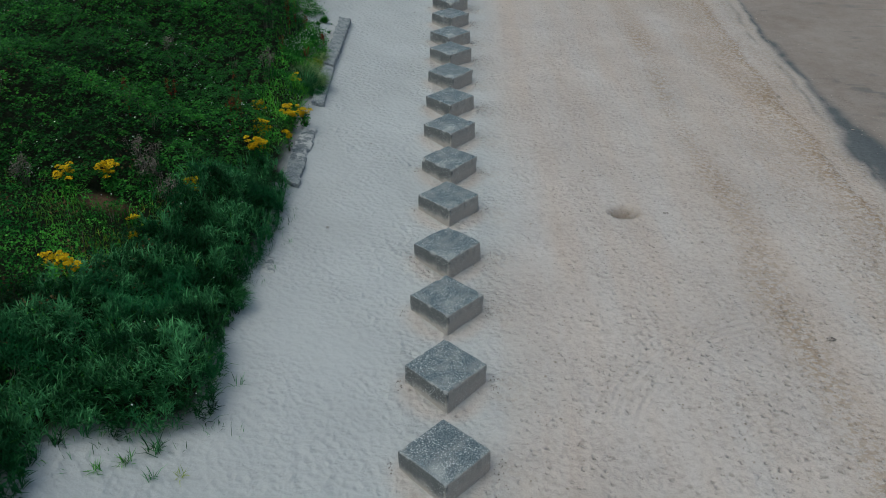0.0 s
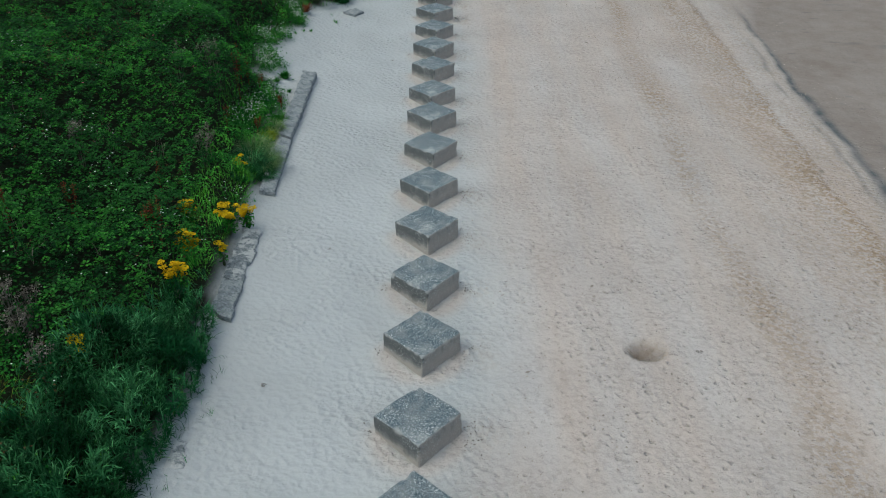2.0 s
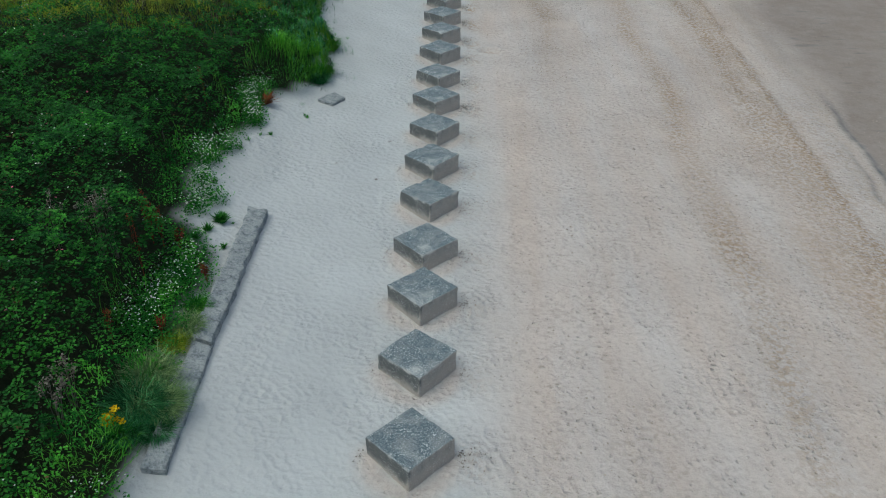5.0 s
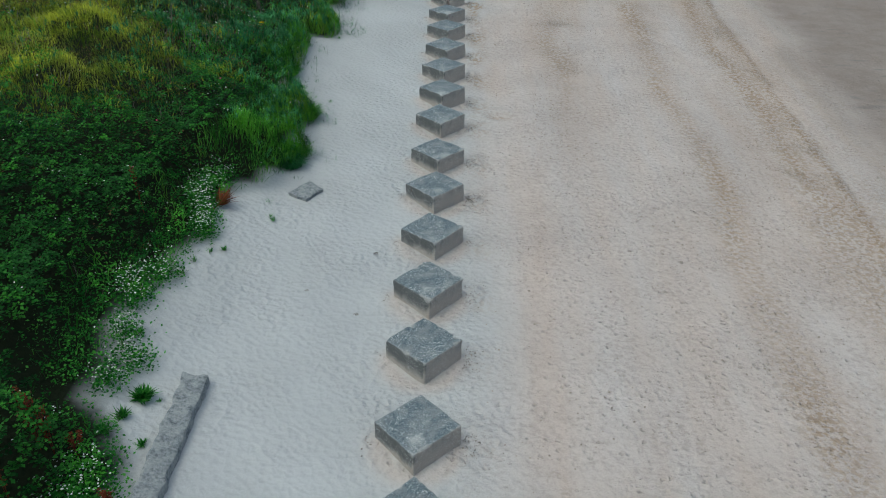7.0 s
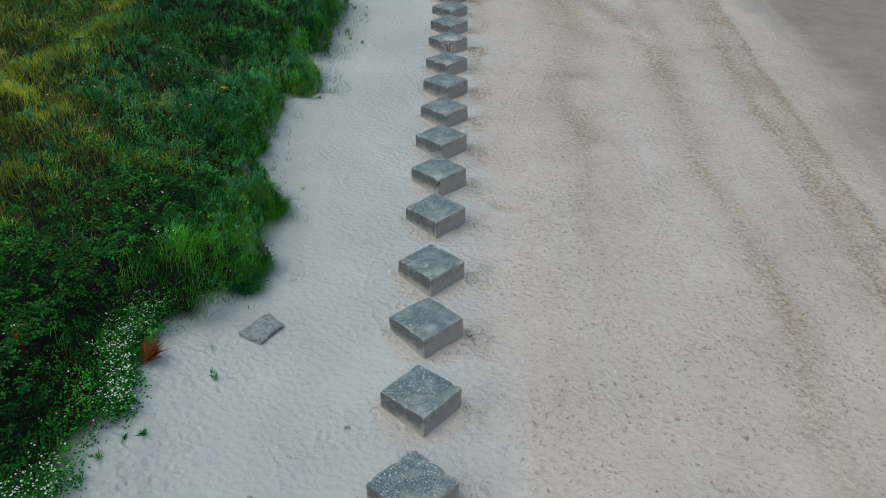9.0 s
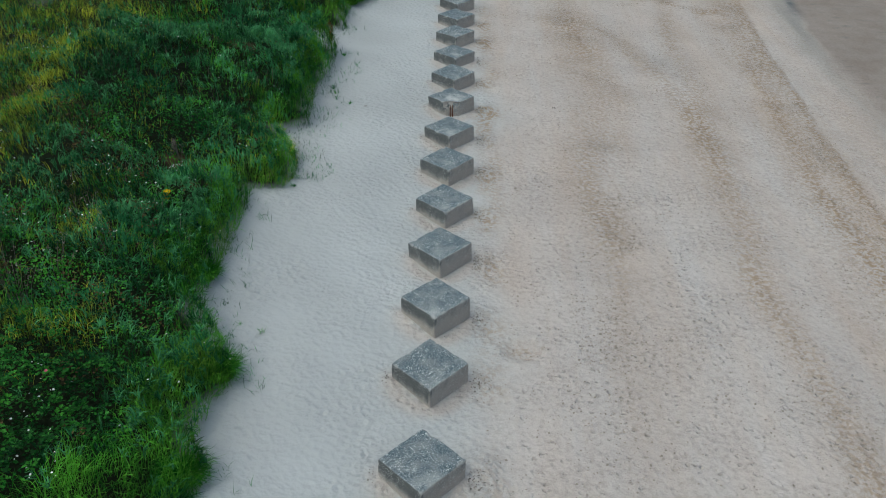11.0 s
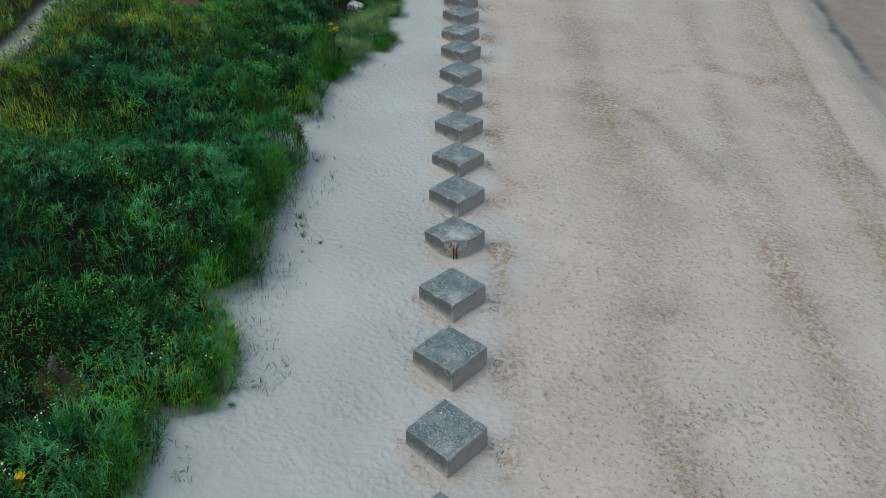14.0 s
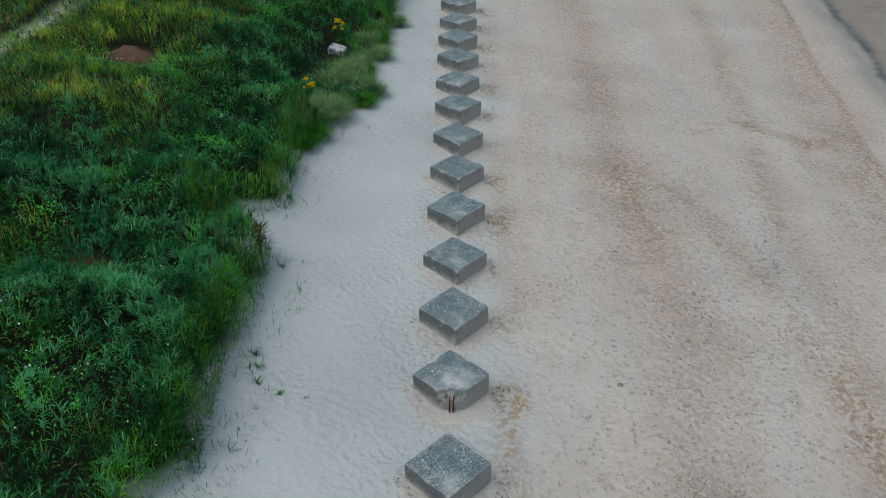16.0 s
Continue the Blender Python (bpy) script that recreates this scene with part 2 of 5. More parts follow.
def stone_material(name, dark, light, sandy=(0.45, 0.42, 0.38), cover=0.5):
    m, n, k, b = material(name, 0.9, 0.2)
    co = n.new("ShaderNodeTexCoord").outputs["Object"]
    def tex(scale, detail=5.0):
        t = node(n, "TexNoise", Scale=scale, Detail=detail, Roughness=0.65)
        k.new(co, t.inputs["Vector"])
        return t.outputs["Fac"]
    big, small = tex(4.2), tex(18)
    col = ramp(n, k, small, [(0.3, dark), (0.7, light)])
    col = mix(n, k, ramp(n, k, big, [(0.44, (0.0,)), (0.54, (cover,))]), col, sandy)
    k.new(col, b.inputs["Base Color"])
    bump(n, k, b, calc(n, k, "ADD", small, big), 0.03)
    return m


def leaf_material(name, low, high, rough=0.5, patch=None, fresh=(1.75, 1.5, 1.1)):
    """Colour by island, with a slow drift over the ground and shade in dark patches."""
    m, n, k, b = material(name, rough, 0.08)
    geo = n.new("ShaderNodeNewGeometry")
    # lightest islands carry leaf highlights in their colour
    col = ramp(n, k, geo.outputs["Random Per Island"], [(0.0, low), (0.45, tuple(0.6 * a + 0.4 * b for a, b in zip(low, high))), (0.8, high), (1.0, tuple(min(1, a * b) for a, b in zip(high, (2.6, 1.9, 2.3) if high[0] < 0.15 else (1.3, 1.3, 1.3))))])
    co = n.new("ShaderNodeTexCoord").outputs["Object"]
    t = node(n, "TexNoise", Scale=0.55, Detail=3.0)
    k.new(co, t.inputs["Vector"])
    # shade between leaf clumps put into the colour as dark noise patches
    shade_noise = node(n, "TexNoise", Scale=2.6, Detail=2.0)
    k.new(co, shade_noise.inputs["Vector"])
    col = mix(n, k, ramp(n, k, shade_noise.outputs["Fac"], [(0.36, (0.6,)), (0.56, (0.0,))]), col, low)
    tone = attr(n, "tone")
    lift, drop = calc(n, k, "MULTIPLY", tone, 1.3), calc(n, k, "MULTIPLY", tone, -1.9)
    lift.node.use_clamp = drop.node.use_clamp = True
    col = mix(n, k, lift, col, tuple(a * b for a, b in zip(high, fresh)))
    col = mix(n, k, drop, col, low)
    if patch:
        col = mix(n, k, ramp(n, k, t.outputs["Fac"], [(0.48, (0.0,)), (0.68, (0.75,))]), col, patch)
    k.new(col, b.inputs["Base Color"])
    thin = n.new("ShaderNodeBsdfTranslucent")
    k.new(col, thin.inputs["Color"])
    ms = n.new("ShaderNodeMixShader")
    ms.inputs[0].default_value = 0.16
    k.new(b.outputs[0], ms.inputs[1])
    k.new(thin.outputs[0], ms.inputs[2])
    k.new(ms.outputs[0], n["Material Output"].inputs["Surface"])
    return m


SAND = ground_material()
CONCRETE = concrete_material()
SLAB = stone_material("grey_limestone", (0.11, 0.127, 0.138), (0.40, 0.425, 0.435), (0.50, 0.51, 0.50), 0.45)
ROUGH_STONE = stone_material("crumbled_limestone", (0.12, 0.137, 0.148), (0.36, 0.378, 0.385), (0.62, 0.615, 0.595), 0.92)
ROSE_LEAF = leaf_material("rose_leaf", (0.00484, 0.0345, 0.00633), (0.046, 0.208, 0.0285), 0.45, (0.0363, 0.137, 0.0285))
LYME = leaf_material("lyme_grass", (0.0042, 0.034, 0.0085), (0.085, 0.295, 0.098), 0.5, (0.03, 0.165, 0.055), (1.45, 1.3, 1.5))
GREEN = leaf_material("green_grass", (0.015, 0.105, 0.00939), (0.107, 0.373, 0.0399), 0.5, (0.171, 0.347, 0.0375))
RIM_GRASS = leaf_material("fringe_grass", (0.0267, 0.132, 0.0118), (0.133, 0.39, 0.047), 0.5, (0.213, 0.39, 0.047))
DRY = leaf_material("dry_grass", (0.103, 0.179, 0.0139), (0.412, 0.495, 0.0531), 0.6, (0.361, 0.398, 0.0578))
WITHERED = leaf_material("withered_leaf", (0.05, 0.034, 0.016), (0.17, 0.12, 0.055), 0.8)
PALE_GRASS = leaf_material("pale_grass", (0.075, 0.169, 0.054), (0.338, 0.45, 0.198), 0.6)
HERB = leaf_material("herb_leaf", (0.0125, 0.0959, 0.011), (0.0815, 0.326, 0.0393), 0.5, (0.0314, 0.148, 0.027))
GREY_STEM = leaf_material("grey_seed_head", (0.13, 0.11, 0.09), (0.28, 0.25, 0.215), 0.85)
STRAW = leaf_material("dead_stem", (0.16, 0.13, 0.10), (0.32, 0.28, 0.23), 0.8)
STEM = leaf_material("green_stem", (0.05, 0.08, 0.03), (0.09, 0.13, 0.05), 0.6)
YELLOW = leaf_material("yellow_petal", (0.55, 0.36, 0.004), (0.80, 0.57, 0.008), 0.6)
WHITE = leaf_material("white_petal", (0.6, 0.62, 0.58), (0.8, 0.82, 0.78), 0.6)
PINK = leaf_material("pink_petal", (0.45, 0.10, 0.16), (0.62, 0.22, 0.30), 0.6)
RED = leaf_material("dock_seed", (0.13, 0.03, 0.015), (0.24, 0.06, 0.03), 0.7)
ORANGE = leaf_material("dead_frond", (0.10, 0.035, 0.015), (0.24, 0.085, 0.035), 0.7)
# brown of weed scraps, also of flecks that stand for shade in small pits
WEED_PIT = leaf_material("weed_and_pit_shade", (0.29, 0.245, 0.205), (0.47, 0.41, 0.355), 0.7)
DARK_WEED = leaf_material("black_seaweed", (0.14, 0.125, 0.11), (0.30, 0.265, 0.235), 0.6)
EARTH = stone_material("red_brown_earth", (0.10, 0.055, 0.035), (0.22, 0.13, 0.09), (0.17, 0.10, 0.07))
RUST = stone_material("rusty_iron", (0.06, 0.025, 0.015), (0.22, 0.09, 0.04), (0.15, 0.05, 0.02))
BROKEN = stone_material("broken_concrete", (0.32, 0.29, 0.26), (0.58, 0.55, 0.51), (0.42, 0.38, 0.34))

# ---- plan of the shore ----
rng = np.random.default_rng(11)
ROW_Y = [-60, 5, 23, 42, 49, 58, 67, 75, 80, 110]
ROW_X = [0.31, 0.30, 0.245, 0.07, 0.01, -0.14, -0.34, -0.61, -0.74, -1.7]
ACROSS = [-60, -15, -12, -10, -8, -6.5, -5, -4.2, -3.3, -1, 1, 5, 9, 14, 30, 300, 3000]
HEIGHT = [3.6, 3.3, 3.1, 2.6, 1.9, 1.3, 0.75, 0.5, 0.33, 0.02, -0.03, -0.14, -0.28, -0.48, -0.9, -1.6, -2.0]
EDGE_NEAR = [(-40, -6.5), (3, -5.9), (4.4, -6.0), (4.9, -5.5), (5.1, -4.8), (5.8, -3.8), (6.7, -3.8), (8.3, -4.1), (8.9, -3.9), (10.1, -4.05),
             (11.6, -3.85), (12.8, -3.8), (14.5, -3.95), (18, -3.98), (18.6, -4.12), (20, -4.15), (23.4, -4.3), (26, -4.32), (26.6, -4.5), (27.2, -4.95), (27.7, -5.4)]
EDGE_MID = [(28.6, -5.2), (29.8, -5.6), (30.5, -5.65), (31.6, -5.35), (33.2, -5.05), (34.8, -5.1), (35.9, -4.95), (36.3, -4.4), (37.4, -4.2),
            (38.2, -3.65), (38.7, -3.5), (39.4, -4.0), (40.4, -3.9), (41.2, -3.75), (42.2, -4.2), (43.1, -4.9), (46.5, -4.95), (48.4, -5.1)]
EDGE_FAR = [(48.8, -4.4), (49.5, -4.25), (50.3, -4.25), (51, -4.5), (51.9, -5.1), (53, -4.45), (55.5, -4.65), (58.5, -4.45), (59.7, -4.6), (60.0, -5.6), (61.1, -5.7), (61.6, -4.95), (62.1, -4.6), (64, -4.85),
            (66, -4.7), (67.8, -4.4), (68.6, -4.0), (69.2, -3.25), (71, -3.4), (72.5, -3.6), (73.5, -4.1), (74.5, -3.5), (81, -3.4), (130, -4.5)]
EDGE = np.array(EDGE_NEAR + EDGE_MID + EDGE_FAR, float)
BLOCK_Y = [5.24, 7.49, 9.85, 11.94, 14.33, 16.59, 18.85, 21.12, 23.5, 25.77, 27.84, 30.24, 32.44, 34.78, 37.06, 39.3, 41.94, 44.16, 46.48, 48.76,
           51.07, 53.38, 55.75, 57.98, 60.19, 62.47, 64.73, 66.98, 69.25, 71.42, 73.71, 75.82, 78.01, 80.32]
BLOCK_TURN = [2, 2, 2, 3, 2, 5, 4, 1, 6, 0, -2, 4, 5, 7, 0, 3, 3.5, 2, 3, 5, 6, 3, 4, 5, 5, 5, 5, 4, 6, 6, 2, 5, 3, 3]
BLOCK_SIDE, BLOCK_TOP = 1.12, 0.46
_table = rng.random((256, 256))


def row_x(y):
    return np.interp(y, ROW_Y, ROW_X)


def shore_x(y):
    """The wet sand's edge."""
    return np.interp(y, [-60, 14, 20, 28, 33, 38, 43, 48, 54, 61, 66, 70, 75, 81, 110], [13.3, 13.4, 13.45, 13.4, 13.6, 13.85, 13.9, 14.3, 14.8, 15.1, 15.3, 15.75, 16.05, 16.7, 19.0])


def ledge_x(y):
    """The low ledge that the last high tide cut into the dry sand."""
    return np.interp(y, [-60, 12, 18, 24, 30, 38, 45, 53, 62, 68, 79, 110], [11.7, 11.75, 11.7, 11.7, 11.85, 12.05, 12.15, 12.25, 12.6, 12.9, 14.1, 16.6])


def streak_a(y):
    return np.interp(y, [-60, 13, 16, 27, 38, 45, 52, 60, 90], [7.8, 7.8, 7.75, 8.0, 8.0, 8.1, 8.2, 8.85, 10.5])


def streak_b(y):
    return np.interp(y, [-60, 43, 51, 53, 57, 62, 67, 75, 110], [4.3, 4.25, 4.6, 4.75, 5.2, 5.1, 4.6, 4.5, 4.4])


def streak_c(y):
    return np.interp(y, [-60, 51, 54, 56, 60, 63.7, 65.5], [8.3, 8.25, 8.25, 8.05, 7.7, 6.7, 5.4])


def grain(x, y, size, seed=0):
    """Smooth noise, 0 to 1, with blots of that size in metres."""
    x, y = np.asarray(x, float) / size + 17.3 * seed, np.asarray(y, float) / size + 9.1 * seed
    i, j = np.floor(x).astype(int), np.floor(y).astype(int)
    u, v = x - i, y - j
    u, v = u * u * (3 - 2 * u), v * v * (3 - 2 * v)
    a, b = _table[i % 256, j % 256], _table[(i + 1) % 256, j % 256]
    c, d = _table[i % 256, (j + 1) % 256], _table[(i + 1) % 256, (j + 1) % 256]
    return (a * (1 - u) + b * u) * (1 - v) + (c * (1 - u) + d * u) * v


def step(v, low, high):
    t = np.clip((np.asarray(v, float) - low) / (high - low), 0, 1)
    return t * t * (3 - 2 * t)


def edge_x(y):
    return np.interp(y, EDGE[:, 0], EDGE[:, 1])


def inside(x, y):
    """Metres into the dune growth from its edge on the sand; minus on the sand."""
    x, y = np.asarray(x, float), np.asarray(y, float)
    straight = edge_x(y) - x
    best = np.abs(straight)
    for dy in np.linspace(-1.4, 1.4, 15):
        gap = edge_x(y + dy) - x
        best = np.minimum(best, np.hypot(np.where(np.sign(gap) == np.sign(straight), np.abs(gap), 0.0), dy))
    return np.sign(straight) * best


def ground_z(x, y):
    x, y = np.asarray(x, float), np.asarray(y, float)
    u = x - row_x(y)
    z = np.interp(u, ACROSS, HEIGHT)
    near = step(u, -20, -16) * (1 - step(u, 22, 30)) * step(y, -12, -6) * (1 - step(y, 95, 110))
    z = z + near * 0.05 * (grain(x, y, 1.1, 1) - 0.5) * (1 - 0.6 * step(u, 0.5, 3)) + near * 0.12 * (grain(x, y, 4.0, 2) - 0.5)
    z = z + near * 0.022 * (grain(x, y, 0.36, 3) - 0.5) * (1 - 0.7 * step(u, 0.5, 3)) * (1 - step(u, 12, 13.5))
    ledge = x - ledge_x(y) + 0.22 * (grain(x, y, 2.4, 8) - 0.5) + 0.2 * (grain(x, y, 0.5, 65) - 0.5)
    z = z + near * (0.012 * np.exp(-((ledge + 0.14) / 0.14) ** 2) - 0.018 * step(ledge, -0.15, 0.15) * (1 - step(ledge, 0.4, 2.0)))
    for by in BLOCK_Y:
        dx, dy = x - row_x(by), y - by
        r = np.hypot(dx, dy * 0.9)
        z = z - 0.025 * np.exp(-((r - 0.8) / 0.33) ** 2) * (0.5 + grain(x, y, 0.7, 4))
        z = z - 0.03 * np.exp(-((dx / 0.42) ** 2 + ((dy + 0.72) / 0.36) ** 2))
        z = z + 0.07 * np.exp(-(((dx + 0.85) / 0.34) ** 2 + ((dy + 0.15) / 0.5) ** 2))
        z = z + 0.09 * np.exp(-(((dx - 1.05) / 0.34) ** 2 + ((dy - 0.2) / 0.42) ** 2)) * (0.4 + grain(x, y, 0.45, 66))
        z = z - 0.07 * np.exp(-(((dx - 1.25) / 0.26) ** 2 + ((dy + 0.45) / 0.3) ** 2))
    for hx, hy, hr, hd in ((4.93, 14.5, 0.27, 0.26), (2.05, 43.1, 0.32, 0.13)):
        r = np.hypot((x - hx) / 1.25, y - hy)
        z = z - hd * np.exp(-(r / hr) ** 4) + 0.03 * np.exp(-((r - 1.5 * hr) / 0.12) ** 2)
    return z


# ---- building helpers ----
def mesh_of(name, verts, faces, mat, smooth=False):
    """A mesh from arrays: faces is a list of index arrays, one array a corner count."""
    me = bpy.data.meshes.new(name)
    verts = np.asarray(verts, np.float32).reshape(-1, 3)
    me.vertices.add(len(verts))
    me.vertices.foreach_set("co", verts.ravel())
    flat = np.concatenate([f.ravel() for f in faces]).astype(np.int32)
    sizes = np.concatenate([np.full(len(f), f.shape[1]) for f in faces])
    me.loops.add(len(flat))
    me.loops.foreach_set("vertex_index", flat)
    me.polygons.add(len(sizes))
    me.polygons.foreach_set("loop_start", (np.cumsum(sizes) - sizes).astype(np.int32))
    me.polygons.foreach_set("loop_total", sizes.astype(np.int32))
    if smooth:
        me.polygons.foreach_set("use_smooth", np.ones(len(sizes), bool))
    me.update(calc_edges=True)
    me.materials.append(mat)
    return me


def part(name, data, parent, label=""):
    """Links a mesh, or a bmesh with its material, as one object under a thing."""
    ob = new(name, data)
    ob.parent = parent
    return tagged(ob, label)


def thing(name, place, label, category, group="", turn=0.0):
    ob = new(name)
    ob.empty_display_size = 0.1
    ob.matrix_world = pose(*place, 0, 0, turn)
    return tagged(ob, label, category, group)


def blades(x, y, z, length, width, lean, bend, heading=None):
    """Grass leaves: foot at x, y, z; lean is the angle of the foot from upright, bend the further droop at the tip."""
    n = len(x)
    a = rng.uniform(0, 2 * np.pi, n) if heading is None else heading
    d = np.stack([np.cos(a), np.sin(a), 0 * a], 1)
    side = np.stack([-np.sin(a), np.cos(a), 0 * a], 1) * (width / 2)[:, None]
    foot = np.stack([x, y, z], 1)
    def onward(p, angle, l):
        return p + (d * np.sin(angle)[:, None] + np.array([0, 0, 1.0]) * np.cos(angle)[:, None]) * l[:, None]
    mid = onward(foot, lean, length * 0.5)
    tip = onward(mid, lean + bend, length * 0.5)
    v = np.stack([foot - side * 0.7, foot + side * 0.7, mid - side, mid + side, tip], 1).reshape(-1, 3)
    o = np.arange(n)[:, None] * 5
    return v, [o + np.array([0, 1, 3, 2]), o + np.array([2, 3, 4])]


def leaflets(centre, normal_tilt, size, heading):
    """Folded diamond leaves, two triangles each."""
    n = len(centre)
    ax = np.stack([np.cos(heading) * np.cos(normal_tilt), np.sin(heading) * np.cos(normal_tilt), -np.sin(normal_tilt)], 1)
    sd = np.stack([-np.sin(heading), np.cos(heading), 0 * heading], 1)
    up = np.cross(ax, sd)
    roll = rng.uniform(-0.6, 0.6, n)[:, None]
    sd, up = sd * np.cos(roll) + up * np.sin(roll), up * np.cos(roll) - sd * np.sin(roll)
    s = size[:, None]
    v = np.stack([centre, centre + ax * s * 0.55 + sd * s * 0.36 + up * s * 0.1, centre + ax * s, centre + ax * s * 0.55 - sd * s * 0.36 + up * s * 0.1], 1)
    o = np.arange(n)[:, None] * 4
    return v.reshape(-1, 3), [np.concatenate([o + np.array([0, 1, 2]), o + np.array([0, 2, 3])])]


def discs(centre, radius, corners=6, tilt=0.5):
    """Small flowers: a shallow cup of that many corners round each centre."""
    n = len(centre)
    a = np.arange(corners) * 2 * np.pi / corners
    ring = np.stack([np.cos(a), np.sin(a), 0 * a + 0.25], 1)
    lean, way = rng.uniform(0, tilt, n), rng.uniform(0, 2 * np.pi, n)
    ring = np.repeat(ring[None], n, 0) * radius[:, None, None]
    ring[:, :, 2] += (ring[:, :, 0] * np.cos(way)[:, None] + ring[:, :, 1] * np.sin(way)[:, None]) * np.tan(lean)[:, None]
    v = np.concatenate([centre[:, None], centre[:, None] + ring], 1).reshape(-1, 3)
    o = np.arange(n)[:, None] * (corners + 1)
    tri = np.concatenate([o + np.array([0, 1 + c, 1 + (c + 1) % corners]) for c in range(corners)])
    return v, [tri]


def tube(points, radius, sides=5):
    """A tapering stem through the points."""
    pts = [Vector(p) for p in points]
    verts, quads = [], []
    for i, p in enumerate(pts):
        along = (pts[min(i + 1, len(pts) - 1)] - pts[max(i - 1, 0)]).normalized()
        s = along.orthogonal().normalized()
        t = along.cross(s)
        r = radius * (1 - 0.6 * i / max(1, len(pts) - 1))
        verts += [p + (s * math.cos(q) + t * math.sin(q)) * r for q in np.arange(sides) * 2 * math.pi / sides]
    for i in range(len(pts) - 1):
        for c in range(sides):
            d = (c + 1) % sides
            quads.append((i * sides + c, i * sides + d, (i + 1) * sides + d, (i + 1) * sides + c))
    return np.array([tuple(v) for v in verts]), [np.array(quads)]


# ---- the ground: one sheet from the dune to the sea, out to the horizon ----
def ladder(low, high, pitch, far, growth=1.35):
    core = np.arange(low, high + pitch / 2, pitch)
    out, s = [], pitch
    while (sum(out) if out else 0) < far:
        s *= growth
        out.append(s)
    run = np.cumsum(out)
    return np.concatenate([(low - run)[::-1], core, core[-1] + run])


gx, gy = ladder(-16, 16.5, 0.12, 2500), ladder(1, 90, 0.13, 2500)
GX, GY = np.meshgrid(gx, gy, indexing="ij")
GZ = ground_z(GX.ravel(), GY.ravel()).reshape(GX.shape)
cells = (np.arange(len(gx) - 1)[:, None] * len(gy) + np.arange(len(gy) - 1)[None]).ravel()[:, None]
me = mesh_of("ground", np.stack([GX, GY, GZ], -1), [cells + np.array([0, len(gy), len(gy) + 1, 1])], SAND, True)
X, Y = GX.ravel(), GY.ravel()
U = X - row_x(Y)
IN = inside(X, Y)
SOFT = step(Y, 36, 41) * (1 - step(Y, 58, 66))
SEA = X - shore_x(Y) + (0.3 + 0.5 * SOFT) * (grain(X, Y, 4.0, 6) - 0.5) + 0.22 * (grain(X, Y, 0.8, 7) - 0.5)
LINE = X - ledge_x(Y) + 0.22 * (grain(X, Y, 2.4, 8) - 0.5) + 0.2 * (grain(X, Y, 0.5, 65) - 0.5)
EARTH_SPOTS = [(-7.7, 57.2, 0.6, 0.45), (-10.25, 67.2, 0.8, 0.8), (-7.4, 11.35, 0.5, 0.3), (-7.0, 48.5, 0.4, 0.35)]
BESIDE = sum(np.exp(-((X - row_x(by) - 1.2) / 0.36) ** 2 - ((Y - by + 0.1) / 0.55) ** 2) * (0.35 if by < 36 else 0.7) for by in BLOCK_Y)
SKIRT = sum(np.exp(-((np.hypot(X - row_x(by), Y - by + 0.12) - 0.72) / 0.24) ** 2) * (1 - step(Y - by, -0.1, 0.5)) for by in BLOCK_Y)
SCUFF = sum(np.exp(-((np.hypot(X - row_x(by), Y - by) - 0.9) / 0.55) ** 2) for by in BLOCK_Y)
